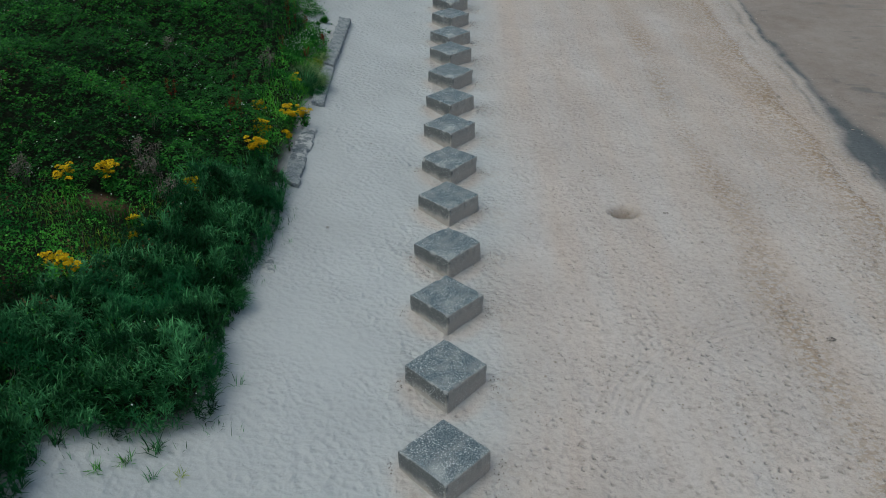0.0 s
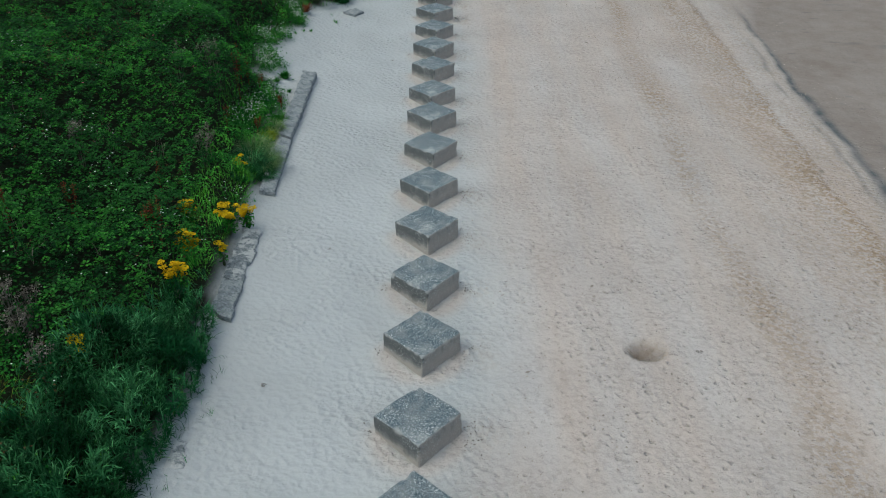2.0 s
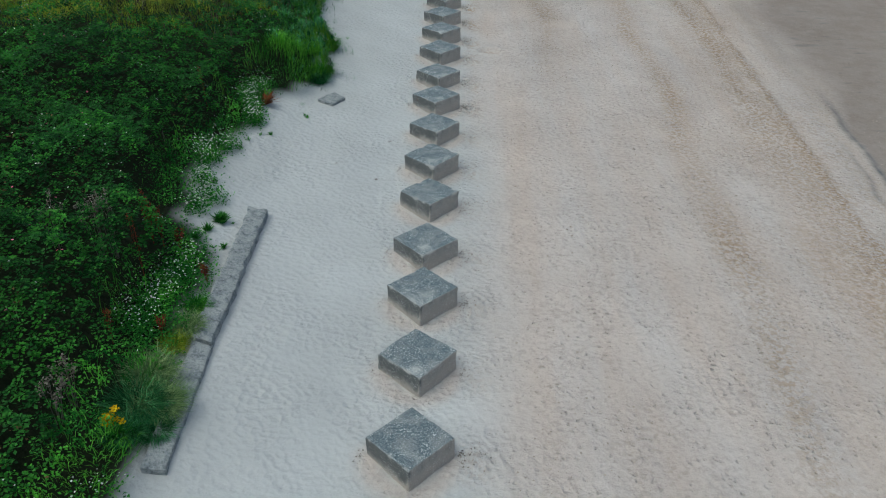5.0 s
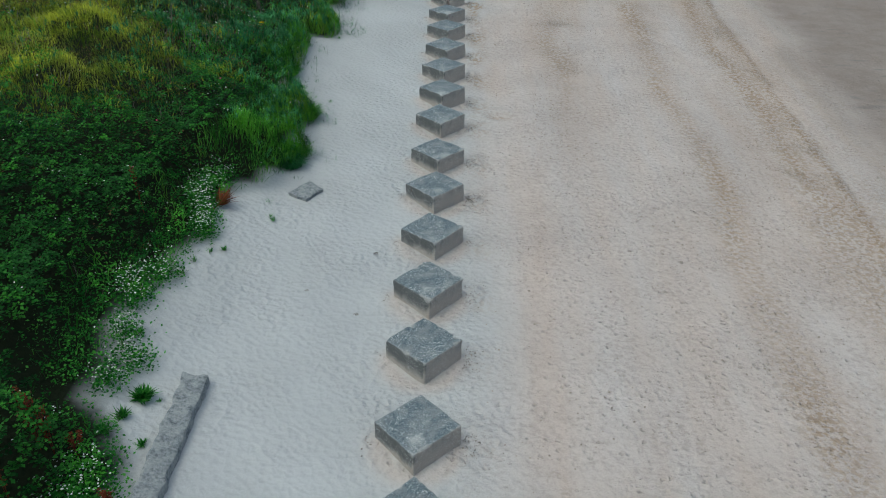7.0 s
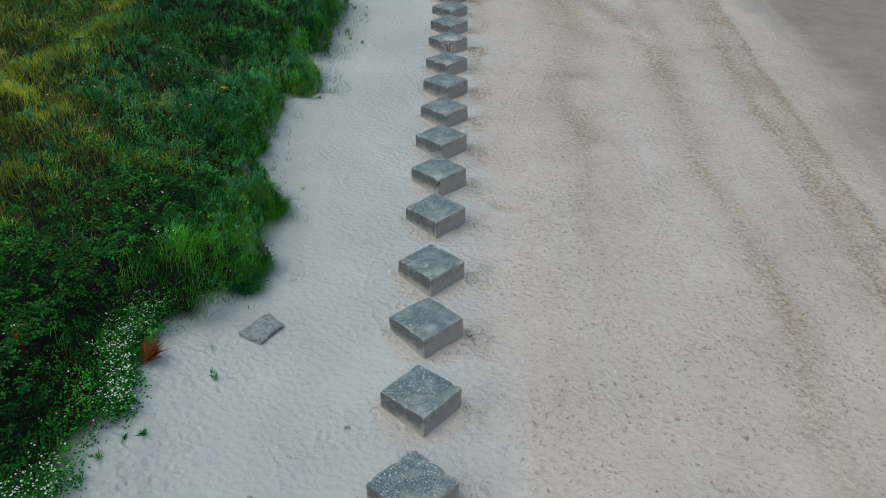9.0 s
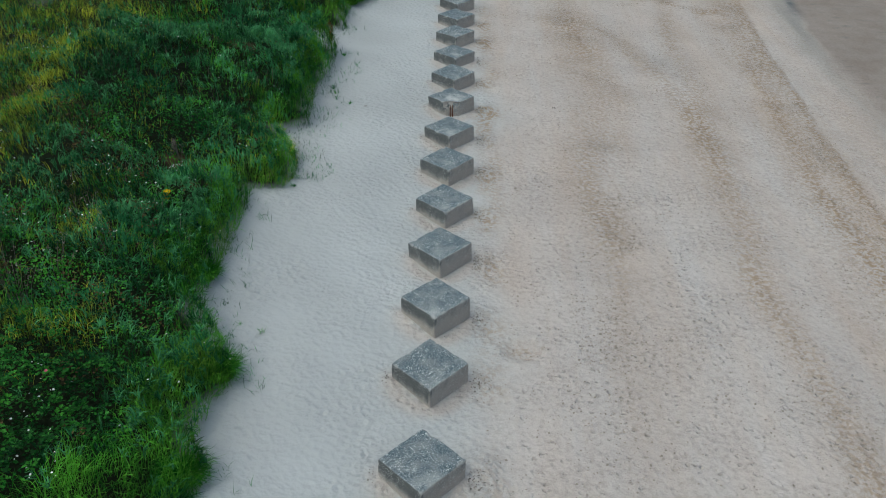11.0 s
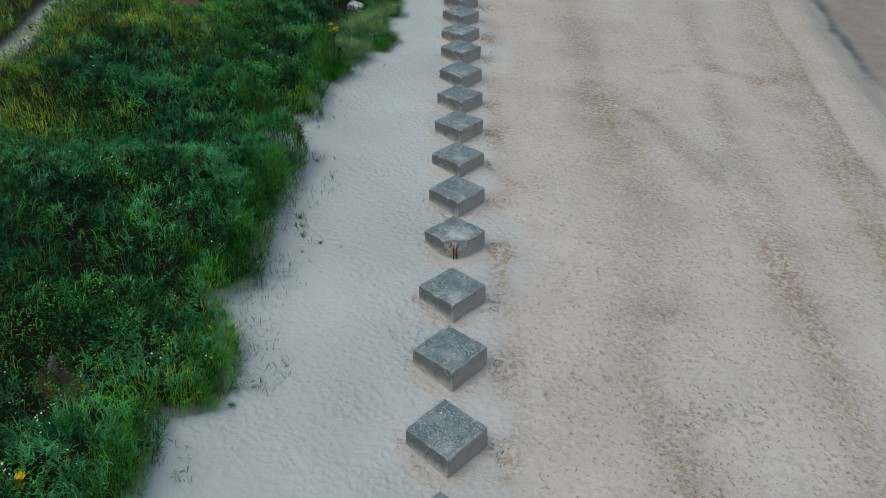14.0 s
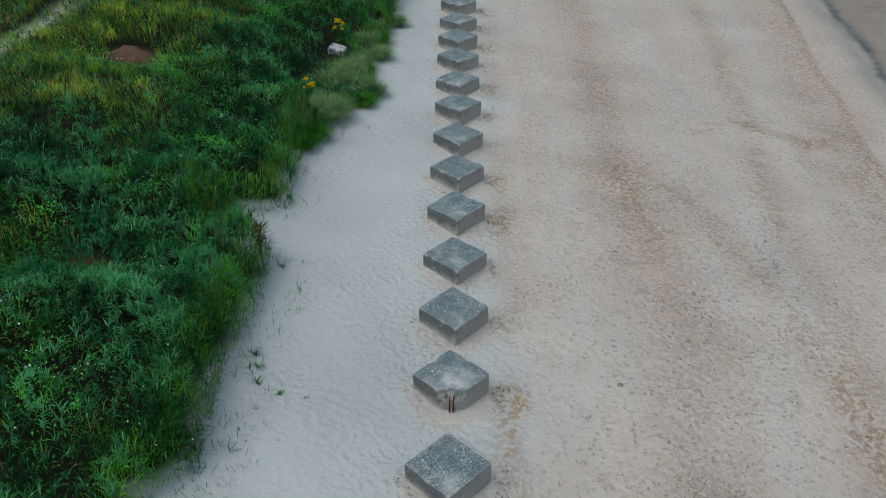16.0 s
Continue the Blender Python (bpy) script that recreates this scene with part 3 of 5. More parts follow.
MASKS = {
    "scuff": SCUFF,
    "trail": 0.22 * np.exp(-((X - np.interp(Y, [0, 5, 15, 28, 33, 47, 50, 90], [2.2, 2.35, 2.85, 2.0, 2.05, 1.5, 1.66, 1.2]) - 0.1 * np.sin(Y * 0.9)) / 0.17) ** 4) * (0.5 + 0.5 * step(grain(X * 0.3, Y * 0.5, 1.5, 80), 0.3, 0.6)),
    "track": np.exp(-((np.hypot(X - 8.18, Y - 5.04) - 4.88) / 0.5) ** 4) * step(Y, 6.0, 7.0) * (1 - step(X, 6.4, 7.4)),
    "seaward": np.maximum(step(U + 1.2 * (grain(X, Y, 3.0, 5) - 0.5), 0.2, 2.6), 0.75 * SKIRT),
    "shaded_soil": step(IN + 0.35 * (grain(X, Y, 0.6, 9) - 0.5), 0.05, 0.5) * (1 - 0.8 * np.exp(-((X + 13.75 + 0.25 * np.sin(Y * 0.7)) / 0.32) ** 2) * step(Y, 55, 59)),
    "turf": step(-np.minimum(16.8, 8.2 + 0.55 * np.maximum(0, Y - 2)) - X + 1.2 * (grain(X, Y, 1.4, 63) - 0.5) + 6.0 * (1 - step(Y, 0.5, 3.0)) + 6.0 * step(Y, 86, 90), -0.4, 0.8) * step(IN, 0.3, 1.5) * (1 - 0.85 * np.exp(-((X + 13.75 + 0.25 * np.sin(Y * 0.7)) / 0.32) ** 2)),
    "earth": np.clip(sum(1.3 * np.exp(-(np.hypot((X - ex) / ew, (Y - ey) / eh)) ** 4) for ex, ey, ew, eh in EARTH_SPOTS) + 0.36 * np.exp(-(np.hypot((X - 4.93) / 1.3, Y - 14.5) / 0.26) ** 4) * (0.5 + grain(X, Y, 0.2, 81)), 0, 1),
    "wet": step(SEA, -0.15 - 1.1 * SOFT, 0.15 + 1.3 * SOFT) * (0.8 + 0.2 * grain(X, Y, 2.5, 10)),
    "damp": step(SEA, -1.7, -0.4) * (1 - step(SEA, -0.2, 0.1)) * (0.3 + 0.65 * step(Y, 60, 68)) * (0.35 + 0.65 * grain(X * 2.5, Y * 0.3, 1.0, 19)) + 0.8 * np.exp(-(np.hypot((X - 4.93) / 1.25, Y - 14.45) / 0.27) ** 4),
    "wrack": np.clip(
        np.exp(-((SEA + 0.05) / (0.10 + 0.09 * step(Y, 66, 71) + 0.5 * np.exp(-((Y - 18.5) / 2.6) ** 2) + 0.13 * grain(X, Y, 1.6, 11))) ** 2) * (0.3 + 0.5 * grain(X, Y, 2.2, 12) + 0.6 * grain(X, Y, 0.3, 29) + 0.6 * np.exp(-((Y - 18.5) / 3.0) ** 2)) * (1 - 0.95 * step(Y, 36, 41) * (1 - step(Y, 67, 71)))
        + 0.45 * np.exp(-((SEA + 0.62) / 0.07) ** 2) * step(grain(X, Y, 1.1, 67), 0.35, 0.7) * (1 - step(Y, 33, 37))
        + 0.55 * np.exp(-((SEA - 2.0 - 0.7 * np.sin(Y * 1.7)) / 0.7) ** 2) * step(grain(X * 0.35, Y, 0.16, 68), 0.55, 0.85) * np.exp(-((Y - 23.5) / 2.2) ** 2)
        + 0.35 * step(SEA, 0.3, 0.8) * step(grain(X * 0.4, Y, 0.22, 69), 0.84, 0.97), 0, 0.92) * step(Y, 0, 6),
    "drift": np.clip(
        (1.0 - 0.2 * SOFT) * step(LINE, -2.6, -0.5) * (1 - step(LINE, -0.05, 0.12)) * (0.35 + 0.65 * grain(X * 1.6, Y * 0.5, 1.2, 13)) + 0.95 * np.exp(-((LINE + 0.08) / 0.17) ** 2) * (0.45 + 0.55 * grain(X, Y, 0.5, 70))
        + 0.55 * SOFT * np.exp(-((LINE + 1.15 + 0.5 * (grain(X, Y, 5.0, 71) - 0.5)) / 0.3) ** 2) + (0.30 + 0.25 * (1 - step(Y, 34, 42))) * step(LINE, 0.0, 0.2) * (1 - step(SEA, -0.6, 0.0)) * (0.35 + 0.65 * grain(X * 1.5, Y * 0.5, 0.7, 72))
        + 0.9 * np.exp(-((X - streak_a(Y) - 0.7 * (grain(X, Y, 4, 14) - 0.5)) / (0.34 + 0.3 * grain(X, Y, 6, 73))) ** 2) * (0.3 + 0.7 * grain(X * 2, Y * 0.6, 1.5, 15))
        + 0.28 * step(X - streak_a(Y), -0.8, 1.6) * (1 - step(LINE, -2.4, -1.0)) * grain(X, Y * 0.4, 1.1, 74)
        + (0.35 + 0.6 * step(Y, 40, 52)) * np.exp(-((X - streak_b(Y) - 0.9 * (grain(X, Y, 5, 16) - 0.5)) / (0.5 + 0.5 * step(Y, 46, 58))) ** 2) * step(Y, 34, 46) * (0.3 + 0.7 * grain(X * 2, Y * 0.7, 1.6, 17))
        + 0.85 * np.exp(-((X - streak_c(Y) - 0.6 * (grain(X, Y, 3, 75) - 0.5)) / 0.5) ** 2) * step(Y, 49, 55) * (1 - step(Y, 64.5, 66.5)) * (0.4 + 0.6 * grain(X * 2, Y * 0.7, 1.6, 76))
        + 0.75 * np.exp(-((Y - 69.2 - 0.6 * np.sin(X * 1.6) + 0.12 * (X - 9)) / 0.5) ** 2) * step(grain(X * 0.5, Y, 0.32, 77), 0.42, 0.7) * step(X, 6.5, 8.5) * (1 - step(X, 11.5, 12.8))
        + 0.4 * np.exp(-((X - 4.3) / 1.6) ** 2 - ((Y - 66) / 1.3) ** 2)
        + BESIDE * (0.4 + 0.6 * grain(X, Y, 0.5, 18)) + (0.5 + 0.4 * step(Y, 50, 54) * (1 - step(Y, 60, 64))) * np.exp(-((X - row_x(Y) - 1.3) / 0.45) ** 2) * step(grain(X, Y, 1.2, 18), 0.3, 0.7) * step(Y, 36, 50)
        + 0.95 * np.exp(-(np.hypot((X - 4.93) / 1.35, Y - 14.45) / 0.30) ** 4)
        + 0.5 * np.exp(-(np.hypot((X - 2.05) / 1.2, Y - 43.1) / 0.34) ** 4), 0, 1),
}
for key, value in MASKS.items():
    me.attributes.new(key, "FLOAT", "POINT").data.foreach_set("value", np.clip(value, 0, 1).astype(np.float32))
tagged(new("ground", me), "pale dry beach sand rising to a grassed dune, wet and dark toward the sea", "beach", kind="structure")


# ---- the row of concrete blocks ----
def block_mesh(seed, broken=False, chips=1.0):
    """A cube with worn round edges, spalled here and there; the finest facets lie along the edges."""
    bm = bmesh.new()
    bmesh.ops.create_cube(bm, size=2.0)
    bmesh.ops.subdivide_edges(bm, edges=bm.edges[:], cuts=21, use_grid_fill=True)
    bm.verts.index_update()
    half = BLOCK_SIDE / 2
    r = random.Random(seed)
    off = Vector((r.uniform(0, 90), r.uniform(0, 90), r.uniform(0, 90)))
    spalls = []
    for _ in range(3 + int(4 * chips)):
        a, way, fix = r.uniform(-half, half), r.choice((0, 1)), half * r.choice((-1, -1, 1))
        spalls.append((Vector((a, fix, half) if way else (fix, a, half)), r.uniform(0.03, 0.055 + 0.03 * chips)))
    spalls.append((Vector((-half, -half, half)), r.uniform(0.05, 0.09)))
    heap = Vector((-half * r.uniform(0.35, 0.8), -half * r.uniform(0.35, 0.8), half)), r.uniform(0.12, 0.3), r.uniform(0.3, 0.9)
    if broken:
        heap = Vector((-0.16, -0.2, half)), 0.36, 1.0
    wear, dusted = {}, {}
    for v in bm.verts:
        p = Vector([math.copysign(1 - (1 - abs(c)) ** 1.7, c) if abs(c) > 1e-6 else 0.0 for c in v.co]) * half
        coarse, fine = noise.noise(p * 3.1 + off), noise.noise(p * 9.0 - off)
        bevel = 0.016 + chips * (0.05 * max(0.0, coarse) + 0.035 * max(0.0, fine) * (coarse > -0.1))
        inner = Vector([max(-half + bevel, min(half - bevel, c)) for c in p])
        rest = p - inner
        q = inner + rest.normalized() * bevel if rest.length > 1e-6 else p.copy()
        q += Vector((noise.noise(p * 2.5 + off), noise.noise(p * 2.5 - off), noise.noise(p * 2.2 + off * 2))) * 0.012
        q += Vector((noise.noise(p * 16 + off), noise.noise(p * 16 - off), noise.noise(p * 16 + off * 2))) * 0.004
        wear[v.index], dusted[v.index] = 0.0, heap[2] * math.exp(-((p - heap[0]).length / heap[1]) ** 2)
        for c, size in spalls:
            d = (p - c).length / (size * (1 + 0.5 * fine))
            if d < 1:
                q += (Vector((0, 0, -0.2)) - c).normalized() * 0.32 * size * (1 - d * d)
                wear[v.index] = max(wear[v.index], 0.75 * min(1.0, 2.5 * (1 - d)))
        if broken:
            # the corner facing the row has spalled away, deeper below a jagged lip
            depth = 0.74 + 0.09 * noise.noise(p * 4 + off) + 0.05 * fine - (0.07 if q.z > 0.42 else 0.0)
            cut = (-q.x - q.y) - depth
            if cut > 0 and q.z > -0.3:
                q += Vector((0.5, 0.5, 0)) * cut
        v.co = q
    me = bpy.data.meshes.new("concrete_block")
    bm.to_mesh(me)
    bm.free()
    me.polygons.foreach_set("use_smooth", [True] * len(me.polygons))
    for key, table in (("spall", wear), ("dust", dusted)):
        me.attributes.new(key, "FLOAT", "POINT").data.foreach_set("value", [table[i] for i in range(len(me.vertices))])
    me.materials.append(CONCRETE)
    me.materials.append(BROKEN)
    if broken:
        for f in me.polygons:
            c = f.center
            if -c.x - c.y > 0.62 and abs(f.normal.x - f.normal.y) < 0.45 and f.normal.z < 0.7:
                f.material_index = 1
    return me


CRACKED, BROKEN_AT, PALE = 14, 22, 11
for i, (by, turn) in enumerate(zip(BLOCK_Y, BLOCK_TURN)):
    label = "square weathered grey concrete anti-tank block half buried in sand"
    if i == BROKEN_AT:
        label = "grey concrete block with a broken corner baring rusty iron"
    if i == CRACKED:
        label = "grey concrete block with a split down one side, half buried"
    if i == PALE:
        label = "grey concrete block with pale lichen patches and chipped edge"
    place = pose(float(row_x(by)), by, BLOCK_TOP - BLOCK_SIDE / 2 + 0.02 * math.sin(i * 2.3), 0.8 * math.sin(i * 1.7), 0.8 * math.cos(i * 2.9), 45 + turn)
    body = block_mesh(i, i == BROKEN_AT, 2.0 if i in (PALE, 3, 5, 12) else 0.7 + 0.8 * ((i * 5) % 7) / 7)
    if i in (BROKEN_AT, CRACKED):
        base = thing("concrete_block", place.translation, label, "concrete block", "row of concrete blocks")
        base.matrix_world = place
        part("body", body, base)
        if i == BROKEN_AT:
            for dx in (-0.035, 0.02):
                v, f = tube([(-0.40 + dx, -0.40 - dx, -0.2), (-0.405 + dx, -0.405 - dx, 0.15), (-0.385 + dx, -0.385 - dx, 0.44)], 0.028, 6)
                part("reinforcing_bar", mesh_of("reinforcing_bar", v, f, RUST, True), base, "rusty iron reinforcing bar")
        else:
            pts = [(-0.547, 0.30 + 0.015 * math.sin(h * 23), 0.50 - h) for h in np.linspace(0, 0.36, 9)]
            v, f = tube(pts, 0.016, 5)
            part("crack", mesh_of("crack", v, f, RUST, True), base, "dark split in the concrete")
    else:
        ob = new("concrete_block", body)
        ob.matrix_world = place
        tagged(ob, label, "concrete block", "row of concrete blocks")


# ---- kerb stones along the dune foot ----
def stone_mesh(name, corners, height, mat, seed, cuts=(6, 24, 2), rough=0.03):
    """A slab on four plan corners (near left, near right, far right, far left), sunk into the sand."""
    nl, nr, fr, fl = [Vector((*c, 0)) for c in corners]
    centre = (nl + nr + fr + fl) / 4
    off = Vector((seed * 3.7, seed * 1.9, seed))
    verts, quads = [], []
    nu, nv = cuts[0], cuts[1]
    def spot(u, v, w):
        p = (nl * (1 - u) + nr * u) * (1 - v) + (fl * (1 - u) + fr * u) * v
        z = float(ground_z(p.x, p.y)) + (height if w else -0.25)
        p = Vector((p.x, p.y, z))
        rim = max(abs(u - 0.5), abs(v - 0.5)) > 0.49
        d = Vector((noise.noise(p * 4.5 + off), noise.noise(p * 4.5 - off), 0.45 * noise.noise(p * 5 + off * 2))) * rough
        if rim and w:
            d.z -= 0.02 + rough * 0.8 * max(0, noise.noise(p * 5 + off))
        return p + d - Vector((centre.x, centre.y, 0))
    rings = [[spot(i / nu, j / nv, 1) for j in range(nv + 1)] for i in range(nu + 1)]
    for col in rings:
        verts += col
    for i in range(nu):
        for j in range(nv):
            a = i * (nv + 1) + j
            quads.append((a, a + nv + 1, a + nv + 2, a + 1))
    loop = [i * (nv + 1) for i in range(nu + 1)] + [nu * (nv + 1) + j for j in range(1, nv + 1)]
    loop += [i * (nv + 1) + nv for i in range(nu - 1, -1, -1)] + [j for j in range(nv - 1, 0, -1)]
    low = []
    for a in loop:
        i, j = divmod(a, nv + 1)
        low.append(len(verts))
        verts.append(spot(i / nu, j / nv, 0) + (verts[a] - verts[a]))
    for n in range(len(loop)):
        m = (n + 1) % len(loop)
        quads.append((loop[n], low[n], low[m], loop[m]))
    me = mesh_of(name, np.array([tuple(v) for v in verts]), [np.array(quads)], mat, True)
    me.set_sharp_from_angle(angle=radians(35))
    return me, (centre.x, centre.y, 0)


KERBS = [
    ("kerb_stone", [(-4.12, 14.85), (-3.68, 14.68), (-3.7, 16.0), (-4.12, 16.05)], 0.15, SLAB, 1, 0.07, "short grey weathered kerb stone at the dune foot"),
    ("kerb_stone", [(-4.16, 16.1), (-3.72, 16.06), (-3.70, 18.3), (-4.1, 18.25)], 0.10, ROUGH_STONE, 2, 0.09, "crumbled pale kerb stone partly covered by sand"),
    ("kerb_stone", [(-4.12, 20.05), (-3.74, 20.1), (-3.82, 23.36), (-4.2, 23.4)], 0.15, SLAB, 3, 0.025, "smooth grey kerb slab half under grass"),
    ("kerb_stone", [(-4.22, 23.46), (-3.84, 23.42), (-3.8, 28.75), (-4.24, 28.68)], 0.22, SLAB, 4, 0.055, "long grey stone kerb slab lying in sand"),
    ("kerb_stone", [(-3.9, 10.6), (-3.6, 10.65), (-3.68, 11.25), (-3.92, 11.3)], 0.025, ROUGH_STONE, 5, 0.05, "grey stone almost wholly covered by sand"),
    ("rock", [(-3.72, 36.2), (-3.22, 36.05), (-2.9, 36.75), (-3.32, 37.1)], 0.11, SLAB, 6, 0.035, "small grey rock lying on sand by the grass"),
    ("rock", [(-5.35, 73.0), (-4.8, 73.0), (-4.8, 73.6), (-5.35, 73.6)], 0.24, ROUGH_STONE, 7, 0.13, "pale rounded rock among grass tussocks"),
]
for name, corners, height, mat, seed, rough, label in KERBS:
    me, at = stone_mesh(name, corners, height, mat, seed, (8, max(8, int((corners[2][1] - corners[1][1]) * 12)), 1), rough)
    ob = new(name, me)
    ob.location = at
    tagged(ob, label, "stone", "kerb stones along the dune" if name == "kerb_stone" else "")


# ---- dune growth ----
def left_end(y):
    return -np.minimum(17.0, 8.6 + 0.55 * np.maximum(0, y - 2))


def tussock(x, y, cell, seed):
    """The dome of the tussock over each spot, 0 to 1, and the way from that tussock's middle."""
    x, y = np.asarray(x, float), np.asarray(y, float)
    i, j = np.floor(x / cell).astype(int), np.floor(y / cell).astype(int)
    best, bx, by = np.zeros_like(x), np.zeros_like(x), np.ones_like(x) * 1e-3
    for di in (-1, 0, 1):
        for dj in (-1, 0, 1):
            a, b = i + di, j + dj
            r1, r2 = _table[(a * 7 + seed) % 256, (b * 3 + 5) % 256], _table[(a * 5 + 31) % 256, (b * 11 + seed) % 256]
            r3 = _table[(a * 13 + 77) % 256, (b * 17 + seed * 3) % 256]
            dx, dy = x - (a + r1) * cell, y - (b + r2) * cell
            size = cell * (0.75 + 0.6 * r3)
            dome = np.sqrt(np.clip(1 - (dx * dx + dy * dy) / size ** 2, 0, 1)) * (0.45 + 0.55 * r3)
            win = dome > best
            best, bx, by = np.where(win, dome, best), np.where(win, dx, bx), np.where(win, dy, by)
    return best, bx, by


LOW_SPOTS = [(-10.25, 66.6, 1.5), (-10.2, 56.4, 1.5), (-7.4, 11.0, 1.1), (-5.05, 72.4, 1.0), (-7.7, 56.8, 1.2), (-7.0, 48.2, 0.9), (-3.9, 70.6, 1.5), (-4.0, 74.0, 1.5), (-5.1, 68.9, 1.3)]


def clump_tone(x, y):
    """How much lighter or darker each clump's leaves are, about -0.5 to 0.5."""
    total = 0.0
    for cell, seed, weight in ((1.15, 3, 0.42), (0.52, 8, 0.8), (0.30, 9, 0.7)):
        _, ox, oy = tussock(x, y, cell, seed)
        v = np.sin((x - ox) * 12.9898 + (y - oy) * 78.233) * 437.585
        total = total + weight * (v - np.floor(v) - 0.5)
    return total - 0.26 * (1 - step(y, 12, 15))


def toned(ob, x, y, corners):
    """Stores the clump's tone on every leaf rooted at x, y."""
    values = np.repeat(clump_tone(x, y), corners).astype(np.float32)
    ob.data.attributes.new("tone", "FLOAT", "POINT").data.foreach_set("value", values)
    return ob


def mound(x, y):
    """Height of the growth over the ground."""
    d = inside(x, y)
    domes = 0.40 * tussock(x, y, 2.3, 15)[0] + 0.66 * tussock(x, y, 1.15, 3)[0] + 0.52 * tussock(x, y, 0.52, 8)[0]
    swell = (0.5 + 0.85 * grain(x, y, 2.3, 20)) * (0.52 + 0.48 * step(y, 10.5, 16))
    low = 1 - 0.75 * herb_bank(x, y)
    for sx, sy, r in LOW_SPOTS:
        low = low * (1 - 0.7 * np.exp(-((x - sx) / r) ** 2 - ((y - sy) / (1.2 * r)) ** 2))
    return (0.08 + 0.86 * step(d, -0.25, 0.5)) * (0.05 + 1.15 * domes) * swell * low * (1 - 0.5 * step(-x, 9.5, 12.5))


def herb_bank(x, y):
    """The low leafy bank behind the kerb and down to the next grass, 0 to 1."""
    return step(y, 21.8, 23.0) * (1 - step(y, 35.6, 36.6)) * (1 - step(inside(x, y), 0.8, 1.4))


TUSSOCKS = [(-4.25, 21.5, 1.0, PALE_GRASS), (-4.6, 22.2, 1.0, PALE_GRASS), (-4.15, 20.9, 0.7, LYME), (-4.6, 21.3, 1.1, LYME), (-4.42, 23.75, 0.75, PALE_GRASS), (-4.4, 24.5, 0.6, GREEN), (-4.5, 23.2, 0.6, DRY), (-4.6, 20.7, 0.8, LYME),
                        (-5.2, 67.4, 1.6, PALE_GRASS), (-4.65, 67.9, 1.6, PALE_GRASS), (-3.75, 69.9, 1.1, LYME), (-3.6, 69.2, 0.9, GREEN), (-4.55, 71.3, 1.4, PALE_GRASS), (-4.1, 70.4, 1.3, PALE_GRASS), (-4.7, 66.2, 1.0, GREEN), (-4.9, 65.4, 0.9, GREEN),
                        (-3.4, 70.2, 1.0, PALE_GRASS), (-4.2, 72.4, 1.2, PALE_GRASS), (-3.6, 73.6, 1.1, PALE_GRASS), (-4.3, 74.8, 1.2, PALE_GRASS), (-5.0, 70.3, 1.2, PALE_GRASS), (-5.5, 69.1, 1.2, LYME), (-3.3, 77.6, 1.0, PALE_GRASS), (-3.8, 75.2, 1.1, GREEN), (-3.9, 76.5, 1.1, PALE_GRASS), (-4.05, 41.3, 0.9, GREEN), (-4.0, 38.6, 0.9, GREEN), (-3.95, 37.9, 0.8, LYME), (-5.1, 44.2, 0.7, GREEN), (-4.3, 9.2, 0.9, LYME)]


def bare(x, y):
    """Where no growth stands: a footpath, the earth heap, kerb stones and sandy pockets behind them."""
    path = (np.abs(x + 13.75 + 0.25 * np.sin(y * 0.7)) < 0.4) & (y > 56)
    heap = (np.hypot((x + 10.25) / 0.68, (y - 67.1) / 0.75) < 1) | (np.hypot((x + 7.4) / 0.35, (y - 11.35) / 0.2) < 1)
    kerb = (x > np.where(y < 19, -4.2, -4.26)) & (x < -3.6) & (y > 14.6) & (y < 28.8)
    pocket = (x > -5.4) & (x < -4.2) & (y > 26.7) & (y < 29.5) & (grain(x, y, 0.5, 30) > 0.42)
    stone = np.hypot(x + 5.05, y - 73.2) < 0.55
    tuft = np.zeros(np.shape(x), bool)
    for tx, ty, size, _ in TUSSOCKS:
        if size >= 1.1:
            tuft |= np.hypot(x - tx, (y - ty + 0.15) * 0.8) < 0.36 * size
    return path | heap | kerb | pocket | stone | tuft


def scatter(count_per_m2, y0=2.0, y1=88.0, x0=-17.2, x1=-3.1):
    n = int(count_per_m2 * (y1 - y0) * (x1 - x0))
    x, y = rng.uniform(x0, x1, n), rng.uniform(y0, y1, n)
    keep = (x > left_end(y)) & (x < edge_x(y) + 0.05)
    x, y = x[keep], y[keep]
    keep = (inside(x, y) > 0.02) & ~bare(x, y)
    return x[keep], y[keep]


